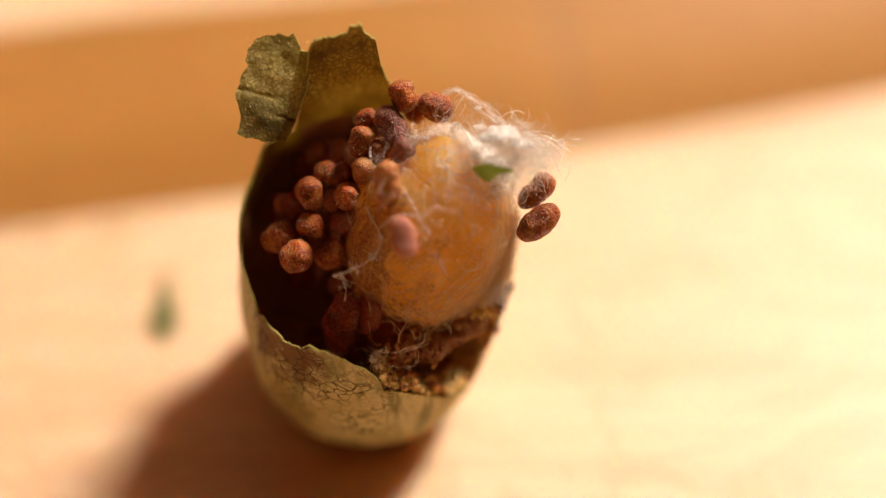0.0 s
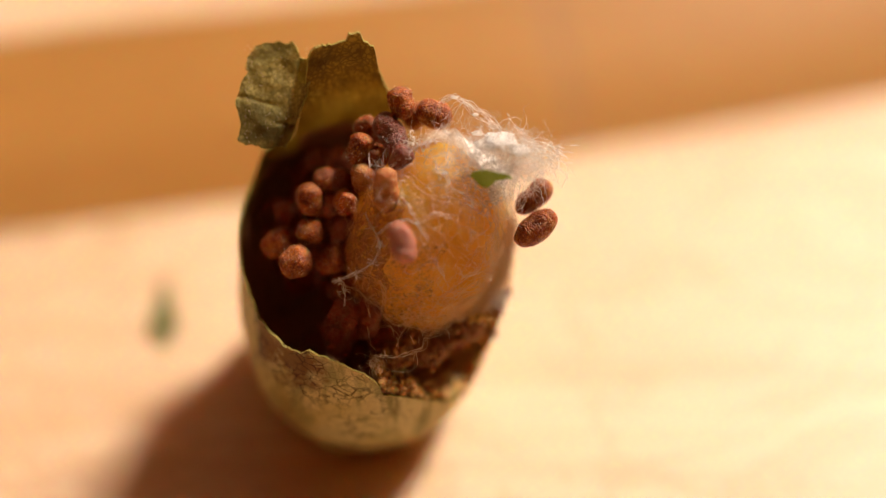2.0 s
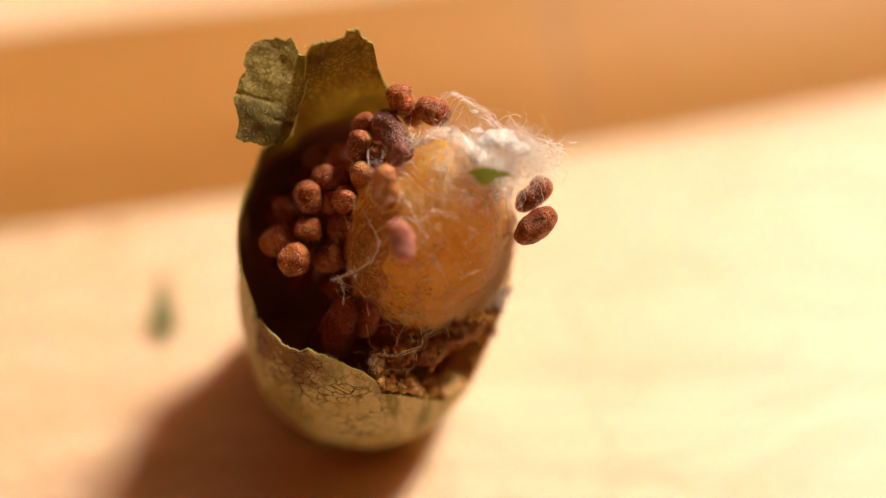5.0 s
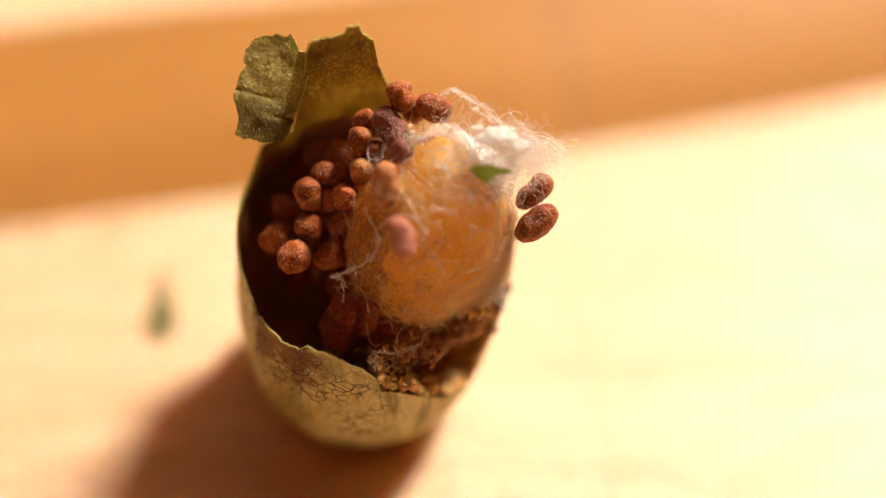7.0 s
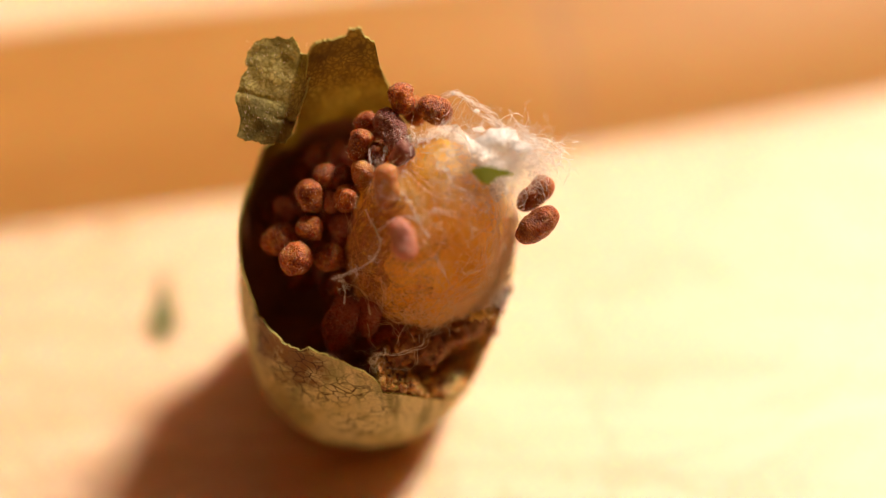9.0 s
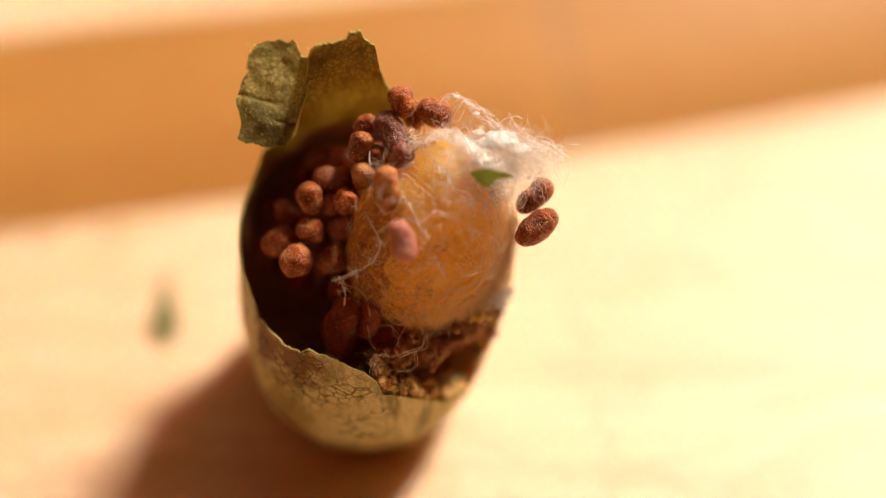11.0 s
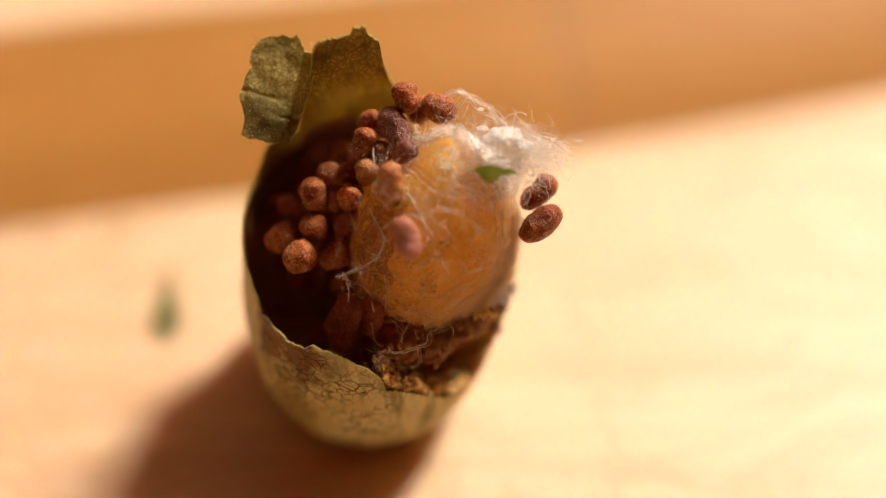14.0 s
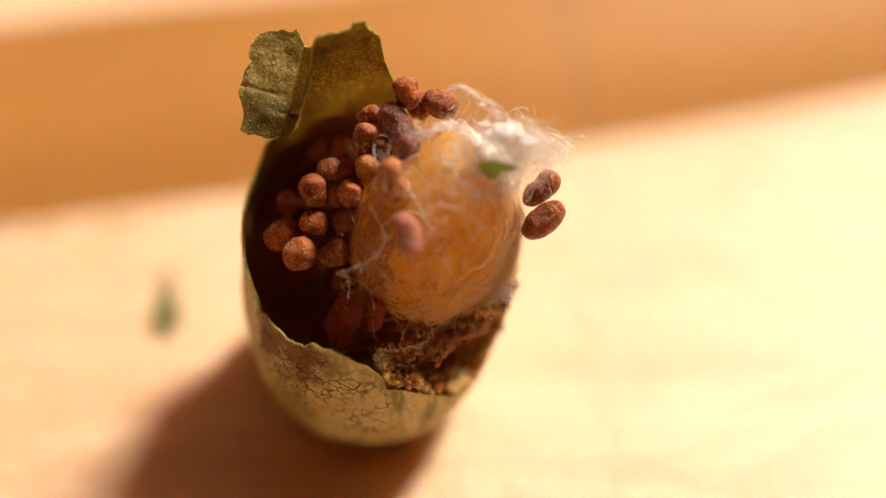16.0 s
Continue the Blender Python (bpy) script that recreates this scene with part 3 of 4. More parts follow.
def crust_band():
    rows, cols = 140, 26
    verts = []
    for i in range(rows):
        a = -86 + 82 * i / (rows - 1)
        for j in range(cols):
            k = j / (cols - 1)
            z = knots(RIM, a) + 0.02 + shelf(k)
            x, y, z = cell_point(a, z, 0.10 + 1.05 * math.sin(k * math.pi / 2))
            q = Vector((x, y, z))
            w = 0.20 * min(1.0, 5 * k + 0.25)
            q += Vector((noise.noise(q * 2.6), noise.noise(q * 2.6 + Vector((9, 0, 0))), noise.noise(q * 2.6 + Vector((0, 9, 0))))) * w
            q += Vector((noise.noise(q * 8), noise.noise(q * 8 + Vector((9, 0, 0))), noise.noise(q * 8 + Vector((0, 9, 0))))) * w * 1.0
            verts.append(tuple(q))
    return mesh_from("crust_band", verts, grid_faces(rows, cols, False), CRUST)


band = thick(part("crust_band", crust_band(), cell, "crumbly orange-brown crust lining the low rim"), 0.12)
rim_crust = part("crust", crumbs("crust", CRUST, 2000, -86, -4, lambda r, a: on_rim(r, a, 0.0, 0.62), 0.075, 4), band, "crumbly orange-brown crust inside the torn rim")
tagged(rim_crust, kind="stuff")
tagged(part("crust", crumbs("crust", LEAF_EDGE, 130, -80, 2, on_rim, 0.06, 12), band, "yellow leaf crumbs in the crust"), kind="stuff")
tagged(part("crust", crumbs("crust", DARK_CRUST, 700, -82, 4, lambda r, a: on_rim(r, a, 0.15, 1.0), 0.10, 6), band, "dark crumbs in the crust"), kind="stuff")
tagged(part("crust", crumbs("crust", DARK_CRUST, 200, -20, 30, lambda r, a: on_rim(r, a, 0.0, 0.5), 0.16, 16), band, "dark clods along the cell's side rim"), kind="stuff")
# more orange crumbs here, standing in for sunlight that comes through the wall
tagged(part("crust", crumbs("crust", CRUST, 620, -48, -6, lambda r, a: on_rim(r, a, 0.25, 1.0), 0.085, 26), band, "orange crust crumbs added for the glow of sun through the leaf"), kind="stuff")
flakes = crumbs("leaf_flakes", LEAF_FLAKE, 46, 0, 1, lambda rng, a: (2.93 + rng.gauss(0, 0.17), -2.2 + rng.gauss(0, 0.07), 5.47 + rng.gauss(0, 0.07)), 0.065, 9)
part("leaf_flakes", flakes, cell, "pale yellow leaf flakes on the crust")


# ---- cocoon ----
COC_C, COC_R = Vector((1.44, -0.14, 6.65)), Vector((2.38, 2.2, 2.9))
COC_TILT = Euler((radians(-25), radians(14), 0)).to_matrix()


def cocoon_point(a, e, lift=0.0):
    """Point of the cocoon's skin at angle a and elevation e (degrees)."""
    d = Vector((math.cos(radians(e)) * math.cos(radians(a)), math.cos(radians(e)) * math.sin(radians(a)), math.sin(radians(e))))
    k = 1 + 0.045 * noise.noise(d * 2.2) + 0.02 * noise.noise(d * 6)
    return COC_C + COC_TILT @ Vector((d.x * COC_R.x, d.y * COC_R.y, d.z * COC_R.z)) * k + COC_TILT @ d * lift


def clear_of(q, gap=0.05):
    """q, moved out of the opening until it lies free of the cocoon's skin."""
    q = Vector(q)
    for _ in range(200):
        p = COC_TILT.transposed() @ (q - COC_C)
        if Vector((p.x / (COC_R.x + gap), p.y / (COC_R.y + gap), p.z / (COC_R.z + gap))).length > 1.02:
            break
        q += OUT * 0.03
    return q


v = [tuple(cocoon_point(360 * j / 72, -89 + 178 * i / 47)) for i in range(48) for j in range(72)]
f = grid_faces(48, 72, True) + [tuple(range(72))[::-1], tuple(range(47 * 72, 48 * 72))]
cocoon = tagged(new("cocoon"), "amber translucent cocoon wrapped in loose white silk", "cocoon")
part("body", mesh_from("body", v, f, COCOON), cocoon, "smooth amber cocoon skin")


def strands(name, mat, paths, radius):
    """Thin three-sided threads along paths, each a list of Vectors."""
    verts, faces = [], []
    for path, scale in paths:
        base = len(verts)
        for i, q in enumerate(path):
            d = (path[min(i + 1, len(path) - 1)] - path[max(i - 1, 0)])
            d = d.normalized() if d.length > 1e-9 else Vector((0, 0, 1))
            s = d.orthogonal().normalized()
            u = d.cross(s)
            r = radius * scale
            for k in range(3):
                g = 2 * math.pi * k / 3
                verts.append(tuple(q + (s * math.cos(g) + u * math.sin(g)) * r))
        for i in range(len(path) - 1):
            for k in range(3):
                b = (k + 1) % 3
                faces.append((base + i * 3 + k, base + i * 3 + b, base + i * 3 + 3 + b, base + i * 3 + 3 + k))
    return mesh_from(name, verts, faces, mat)


def silk_paths(count, rng, a_mean, a_spread, e_mean, e_spread, lift, length, curl):
    out = []
    for _ in range(count):
        a, e = rng.gauss(a_mean, a_spread), min(88, rng.gauss(e_mean, e_spread))
        up = abs(rng.gauss(0, lift))
        da, de = rng.gauss(0, 1), rng.gauss(0, 1)
        n = rng.randint(8, 16)
        path = []
        for i in range(n):
            path.append(cocoon_point(a, e, 0.02 + max(0.0, up)))
            step = length / n
            da += rng.gauss(0, curl)
            de += rng.gauss(0, curl)
            q = math.hypot(da, de) + 1e-6
            a += da / q * step * 24 / max(0.25, math.cos(radians(e)))
            e = max(-80, min(89, e + de / q * step * 19))
            up += rng.gauss(0, lift * 0.18)
        out.append((path, rng.uniform(0.5, 1.3)))
    return out


rng = random.Random(11)


def drift(rng, path_len, q, d, step, wander):
    """A thread that wanders on from q."""
    path = []
    for _ in range(path_len):
        path.append(q.copy())
        d = (d + Vector((rng.gauss(0, wander), rng.gauss(0, wander), rng.gauss(0, wander)))).normalized()
        q = q + d * step
    return path


def fluff(u, v, out, su, sv, so, count, rng, step=0.055, wander=0.45):
    """A loose ball of crossing threads."""
    paths = []
    for _ in range(count):
        q = clear_of(spot(u + rng.gauss(0, su), v + rng.gauss(0, sv), out + rng.gauss(0, so)), abs(rng.gauss(0.04, 0.1)))
        d = Vector((rng.gauss(0.2, 1), rng.gauss(0, 1), rng.gauss(0, 1))).normalized()
        paths.append((drift(rng, rng.randint(8, 18), q, d, step, wander), rng.choice((0.5, 0.6, 0.8, 1.0, 1.6))))
    return paths


def along(points, out, count, spread, rng, crinkle=0.05):
    """A strand of threads along points of the opening's plane."""
    pts = [clear_of(spot(u, v, out), 0.07) for u, v in points]
    paths = []
    for _ in range(count):
        off = Vector((rng.gauss(0, spread), rng.gauss(0, spread), rng.gauss(0, spread)))
        seed, path = rng.uniform(0, 50), []
        for a, b in zip(pts, pts[1:]):
            steps = max(3, int((b - a).length / 0.05))
            for k in range(steps):
                q = a.lerp(b, k / steps) + off
                q += Vector((noise.noise(q * 3 + Vector((seed, 0, 0))), noise.noise(q * 3 + Vector((0, seed, 0))), noise.noise(q * 3 + Vector((0, 0, seed))))) * crinkle * 1.6
                q += Vector((noise.noise(q * 9 + Vector((seed, 0, 0))), noise.noise(q * 9 + Vector((0, seed, 0))), 0)) * crinkle
                path.append(q)
        path.append(pts[-1] + off)
        paths.append((path, rng.uniform(0.6, 1.3)))
    return paths


def curls(u, v, out, spread, count, rng):
    """Short curled threads round a place."""
    paths = []
    for _ in range(count):
        q = clear_of(spot(u + rng.gauss(0, spread), v + rng.gauss(0, spread * 0.7), out + rng.gauss(0, 0.12)), 0.08)
        d = Vector((rng.gauss(0, 1), rng.gauss(0, 1), rng.gauss(0, 1))).normalized()
        axis = (OUT + Vector((rng.gauss(0, 0.4), rng.gauss(0, 0.4), 0))).normalized()
        turn = Matrix.Rotation(rng.choice((-1, 1)) * rng.uniform(0.05, 0.42), 3, axis)
        path = []
        for _ in range(rng.randint(6, 18)):
            path.append(q.copy())
            d = (turn @ d + Vector((rng.gauss(0, 0.14), rng.gauss(0, 0.14), rng.gauss(0, 0.14)))).normalized()
            q = q + d * 0.045
        paths.append((path, rng.uniform(0.6, 1.2)))
    return paths


def net(count, a0, a1, e0, e1, lift, rng, reach=2):
    """Threads spun from node to node over the cocoon's skin."""
    nodes = [(rng.uniform(a0, a1), rng.uniform(e0, e1)) for _ in range(count)]
    places = [cocoon_point(a, e, lift * rng.uniform(0.4, 1.6)) for a, e in nodes]
    paths = []
    for i, q in enumerate(places):
        near = sorted(range(count), key=lambda j: (places[j] - q).length)[1:1 + reach]
        for j in near:
            b, seed, path = places[j], rng.uniform(0, 50), []
            for k in range(9):
                g = q.lerp(b, k / 8)
                g += (g - COC_C).normalized() * 0.05 * math.sin(math.pi * k / 8)
                g += Vector((noise.noise(g * 4 + Vector((seed, 0, 0))), noise.noise(g * 4 + Vector((0, seed, 0))), noise.noise(g * 4))) * 0.05
                path.append(g)
            paths.append((path, rng.uniform(0.5, 1.4)))
        if rng.random() < 0.3:
            d = Vector((rng.gauss(0, 1), rng.gauss(0, 1), rng.gauss(0, 1))).normalized()
            paths.append((drift(rng, 6, q, d, 0.03, 0.5), 2.2))
    return paths


def stuff(name, mat, paths, radius, label):
    return tagged(part(name, strands(name, mat, paths, radius), cocoon, label), kind="stuff")


def felt_material(name, colour, thin, cover, low=0.46):
    """Felted silk: fibres with gaps between them."""
    m, t, p = material(name, 0.3, specular=0.6)
    p.inputs["Base Color"].default_value = (*colour, 1)
    a = noise_tex(t, coords(t, (3, 9, 5), 25), 1.0, 5, 0.75, 1.5)
    b = noise_tex(t, coords(t, (9, 3, 5), 70, 4), 1.0, 5, 0.75, 1.5)
    big = noise_tex(t, coords(t, (1.1, 1.1, 1.1), 0, 7), 1.0, 2, 0.5)
    hole = mix(t, 0.5, ramp(t, a, [(low, (0, 0, 0)), (low + 0.12, (1, 1, 1))]), ramp(t, b, [(low, (0, 0, 0)), (low + 0.12, (1, 1, 1))]), "LIGHTEN")
    hole = mix(t, 1.0, hole, ramp(t, big, [(0.29, (0.0, 0.0, 0.0)), (0.50, (cover, cover, cover))]), "MULTIPLY")
    tr, cl = t.nodes.new("ShaderNodeBsdfTranslucent"), t.nodes.new("ShaderNodeBsdfTransparent")
    tr.inputs[0].default_value = (*colour, 1)
    k1, k2 = t.nodes.new("ShaderNodeMixShader"), t.nodes.new("ShaderNodeMixShader")
    k1.inputs[0].default_value = thin
    t.links.new(p.outputs[0], k1.inputs[1])
    t.links.new(tr.outputs[0], k1.inputs[2])
    t.links.new(hole, k2.inputs[0])
    t.links.new(cl.outputs[0], k2.inputs[1])
    t.links.new(k1.outputs[0], k2.inputs[2])
    t.links.new(k2.outputs[0], t.nodes["Material Output"].inputs[0])
    return m


FELT = felt_material("felted_silk", (1.0, 0.985, 0.96), 0.25, 0.95, 0.40)
# brown and tan felt: film colour and the cocoon's shade in one
FELT_SHADE = felt_material("felted_shade_silk", (0.42, 0.18, 0.06), 0.3, 0.85, 0.42)
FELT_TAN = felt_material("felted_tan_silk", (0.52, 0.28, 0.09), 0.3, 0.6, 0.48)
FELT_THIN = felt_material("veil_of_silk", (1.0, 0.96, 0.90), 0.5, 0.18, 0.50)


def felt_cap(name, a0, a1, e0, e1, lift, seed, mat):
    rows, cols = 40, 60
    verts = []
    for i in range(rows):
        for j in range(cols):
            a = a0 + (a1 - a0) * j / (cols - 1) + 9 * noise.noise(Vector((i * 0.2, seed, 0)))
            e = e0 + (e1 - e0) * i / (rows - 1) + 7 * noise.noise(Vector((j * 0.2, seed, 4)))
            d = Vector((math.cos(radians(a)), math.sin(radians(a)), math.sin(radians(e)) * 1.5))
            up = lift * (1 + 0.9 * noise.noise(d * 2.6 + Vector((seed, 0, 0))) + 0.5 * noise.noise(d * 7 + Vector((0, seed, 0))))
            verts.append(tuple(cocoon_point(a, e, max(0.03, up))))
    return mesh_from(name, verts, grid_faces(rows, cols, False), mat)


part("silk_cap", felt_cap("silk_cap", -70, 110, 50, 88, 0.30, 1.0, FELT), cocoon, "felted white silk cap on the crown")
part("silk_cap", felt_cap("silk_cap", -50, 60, 38, 80, 0.14, 9.0, FELT), cocoon, "felted white silk cap on the crown")
# felt laid where the cocoon turns from the sun, darkening it by colour
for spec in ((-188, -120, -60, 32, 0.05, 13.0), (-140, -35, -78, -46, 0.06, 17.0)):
    part("silk_felt", felt_cap("silk_felt", *spec, FELT_SHADE), cocoon, "thin brown silk felt that paints shade on the cocoon's left and underside")
part("silk_felt", felt_cap("silk_felt", -150, -88, -58, 12, 0.07, 29.0, FELT_TAN), cocoon, "thin tan silk felt that eases the painted shade low on the cocoon")
veil = part("silk_veil", felt_cap("silk_veil", -80, 75, 8, 70, 0.10, 5.0, FELT_THIN), cocoon, "thin veil of white silk")


def lump(u, v, out, su, sv, seed):
    """A small matted lump of silk."""
    bm = bmesh.new()
    bmesh.ops.create_icosphere(bm, subdivisions=5, radius=1.0)
    verts = []
    for w in bm.verts:
        d = w.co.copy()
        k = 1 + 0.5 * noise.noise(d * 1.8 + Vector((seed, 0, 0))) + 0.25 * noise.noise(d * 5 + Vector((0, seed, 0))) + 0.12 * noise.noise(d * 12)
        verts.append(tuple(spot(u, v, out) + Vector((d.x * su, d.y * (0.55 * su + 0.5 * sv), d.z * sv * 0.22)) * k))
    faces = [tuple(w.index for w in fc.verts) for fc in bm.faces]
    bm.free()
    part("silk_clump", mesh_from("silk_clump", verts, faces, SILK_MAT), veil, "bright matted clump of white silk")


SILK_MAT, _tree, _p = material("matted_silk", 0.6, specular=0.3)
_p.inputs["Base Color"].default_value = (1.0, 0.985, 0.96, 1)
_p.inputs["Subsurface Weight"].default_value = 1.0
_p.inputs["Subsurface Radius"].default_value = (1.0, 0.95, 0.9)
_p.inputs["Subsurface Scale"].default_value = 0.5 * MM
bump(_tree, _p, noise_tex(_tree, coords(_tree, (8, 8, 8)), 1.0, 5, 0.7), 0.6, 0.04)
for row in ((1.56, 3.10, 0.80, 0.40, 0.20, 1.0), (2.05, 2.84, 0.75, 0.30, 0.13, 3.0), (1.15, 3.0, 0.8, 0.26, 0.12, 8.0), (0.06, 2.22, 0.66, 0.07, 0.06, 4.0),
            (0.31, 4.34, 0.42, 0.10, 0.045, 5.0), (0.90, 3.87, 0.32, 0.09, 0.05, 6.0), (0.95, 3.35, 0.35, 0.14, 0.06, 7.0)):
    lump(*row)


# white fluff on the crown: across, up, out, three spreads, count
crown = []
for row in ((1.53, 2.98, 0.85, 0.45, 0.24, 0.22, 220), (0.60, 2.90, 0.75, 0.50, 0.30, 0.22, 180), (2.22, 2.68, 0.75, 0.42, 0.22, 0.2, 220),
            (2.75, 2.48, 0.55, 0.28, 0.18, 0.15, 140), (0.10, 2.25, 0.50, 0.22, 0.20, 0.1, 60), (1.00, 2.45, 0.80, 0.60, 0.26, 0.15, 240), (1.90, 2.35, 0.60, 0.35, 0.22, 0.15, 260),
            (1.75, 1.95, 0.45, 0.35, 0.35, 0.15, 260), (-0.5, 2.1, 0.4, 0.4, 0.4, 0.1, 44), (-1.6, 1.75, 0.9, 0.2, 0.3, 0.1, 50), (0.3, 1.5, 0.4, 0.5, 0.3, 0.1, 44),
            (-0.6, 1.1, 0.5, 0.3, 0.3, 0.1, 24), (1.1, 1.4, 0.4, 0.4, 0.3, 0.1, 60)):
    crown += fluff(*row, rng, 0.06, 0.22)
stuff("silk_tuft", SILK_FLUFF, crown, 0.0045, "dense white silk fluff on the cocoon's crown")
# loose strands drawn up over the crown: places across and up, how far out
RISEN = [
    ([(-0.09, 4.22), (0.26, 4.36), (0.62, 4.21), (1.15, 3.87), (1.49, 3.52), (1.8, 3.2)], 0.40, 9, 0.035),
    ([(0.62, 4.22), (0.81, 3.88), (1.15, 3.69), (1.46, 3.46)], 0.30, 5, 0.03),
    ([(1.47, 3.56), (1.67, 3.76), (1.86, 3.8), (1.98, 3.61), (2.09, 3.47)], 0.20, 2, 0.01),
    ([(2.09, 3.31), (2.37, 3.08), (2.69, 3.09), (2.91, 3.0), (3.11, 2.84), (3.34, 2.69)], 0.20, 7, 0.06),
    ([(2.33, 3.19), (2.53, 2.91), (2.8, 2.84), (3.0, 3.09)], 0.20, 3, 0.04),
    ([(0.1, 3.3), (0.3, 3.9), (0.62, 4.21)], 0.30, 5, 0.06)]
WEB = [
    ([(-1.48, 2.38), (-1.02, 2.81), (-0.48, 3.07), (-0.02, 3.27)], 0.60, 4, 0.04),
    ([(-0.59, 2.82), (-0.22, 3.23), (0.06, 3.59)], 0.50, 4, 0.05),
    ([(-1.1, 2.22), (-0.79, 1.94), (-0.25, 1.53), (0.22, 1.42), (0.83, 1.45)], 0.50, 3, 0.04),
    ([(-0.25, 2.21), (0.06, 2.18), (0.22, 1.75), (0.06, 1.26)], 0.55, 3, 0.03),
    ([(-1.32, 1.75), (-0.98, 1.41), (-0.68, 0.8), (-0.25, 1.11), (0.37, 1.01)], 0.62, 4, 0.03),
    ([(-1.48, 0.8), (-0.98, 0.95), (-0.68, 0.8), (-0.4, 0.37)], 0.65, 4, 0.025),
    ([(0.22, 1.76), (0.68, 1.53), (1.22, 1.42), (1.76, 1.61)], 0.45, 4, 0.05),
    ([(-0.25, -0.09), (-0.06, -0.41), (0.09, -0.72)], 0.45, 3, 0.02)]
risen = [p for pts, out, count, spread in RISEN + WEB for p in along(pts, out, count, spread, rng)]
risen += curls(2.75, 2.85, 0.2, 0.25, 26, rng) + curls(1.9, 3.3, 0.2, 0.25, 8, rng) + curls(0.2, 3.6, 0.3, 0.3, 10, rng)
stuff("silk_thread", SILK, risen, 0.0055, "loose white silk threads drawn up over the crown")

# short hairs on the leaf flap
hairs = []
for _ in range(220):
    h = rng.uniform(0.1, 2.8)
    x = rng.choice((rng.uniform(0.1, 0.3), rng.uniform(0.1, 1.4), rng.uniform(0.1, 1.4), 1.05 + 0.28 * h))
    q = FLAP_AT + Vector((x, 0, 0)) + VIEW_UP * h + OUT * (flap_bend(x, h) + 0.03)
    d = Vector((rng.gauss(0, 1), rng.gauss(0, 1), rng.gauss(0, 1))).normalized()
    hairs.append((drift(rng, 5, q, d, 0.02, 0.3), rng.uniform(0.5, 1.2)))
tagged(part("leaf_hairs", strands("leaf_hairs", SILK_PALE, hairs, 0.0032), flap_ob, "short pale hairs on the leaf flap"), kind="stuff")

# thick matted cords between the pellets
CORDS = [
    ([(-2.16, 1.13), (-1.99, 0.79), (-1.84, 0.53), (-1.73, 0.28), (-1.79, 0.02), (-1.95, -0.25), (-2.24, -0.45), (-2.46, -0.54), (-2.84, -0.71), (-3.09, -0.77)], 0.55, 6, 0.012),
    ([(-2.87, -0.75), (-2.76, -0.9), (-2.74, -1.18), (-2.76, -1.46)], 0.30, 4, 0.01),
    ([(-2.03, 2.77), (-2.04, 2.57), (-2.01, 2.38)], 0.62, 5, 0.01),
    ([(-1.84, 0.53), (-1.60, 0.70), (-1.48, 0.80)], 0.60, 5, 0.015)]
cords = [p for pts, out, count, spread in CORDS for p in along(pts, out, count, spread, rng, 0.03)]
for u, v, out in ((-1.73, 0.28, 0.58), (-1.99, 0.79, 0.58), (-2.86, -0.72, 0.5), (-2.75, -1.0, 0.33), (-2.46, -0.54, 0.56), (-1.95, -0.25, 0.56)):
    cords += fluff(u, v, out, 0.045, 0.045, 0.03, 14, rng, 0.02, 0.7)
stuff("silk_cord", SILK, cords, 0.0045, "matted whitish silk cord slung between the pellets")
grey = fluff(-0.78, 3.10, 0.55, 0.22, 0.14, 0.08, 70, rng, 0.03, 0.6) + fluff(-1.0, 2.75, 0.6, 0.10, 0.10, 0.05, 20, rng, 0.025, 0.6)
stuff("silk_puff", SILK, grey, 0.0055, "greyish puff of silk between the crown pellets")

# fine web over the amber shoulder, denser towards the crown
stuff("silk_web", SILK_PALE, net(80, -120, 20, -6, 40, 0.12, rng) + net(60, -75, 40, 15, 40, 0.2, rng, 3), 0.006, "fine pale web over the cocoon's shoulder")
stuff("silk_web", SILK, net(150, -72, 40, 42, 70, 0.24, rng, 3), 0.0062, "fine white web towards the cocoon's crown")
# fibres spun round the skin
side = silk_paths(1000, rng, -16, 18, -6, 18, 0.09, 1.3, 0.30) + silk_paths(260, rng, -30, 18, -30, 12, 0.09, 1.4, 0.35)
stuff("silk_wrap", SILK_PINK, side, 0.005, "dense pinkish tan fibres on the cocoon's sunny side")
front = silk_paths(110, rng, -70, 30, -32, 14, 0.08, 1.2, 0.4) + silk_paths(160, rng, -75, 40, 2, 16, 0.06, 1.2, 0.3)
stuff("silk_wrap", SILK_PALE, front, 0.0045, "fine tan silk threads round the cocoon")
# brown fibres left and below stand in for shade on the skin
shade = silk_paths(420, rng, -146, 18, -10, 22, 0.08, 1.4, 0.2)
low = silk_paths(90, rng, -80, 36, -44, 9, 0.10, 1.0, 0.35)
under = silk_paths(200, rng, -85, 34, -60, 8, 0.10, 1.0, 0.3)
stuff("silk_wrap", SILK_SHADE, under, 0.006, "brown fibres that paint shade under the cocoon")
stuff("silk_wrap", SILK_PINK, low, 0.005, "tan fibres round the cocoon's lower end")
stuff("silk_wrap", SILK_SHADE, shade, 0.0045, "brown fibres that deepen the shade on the cocoon's left side")

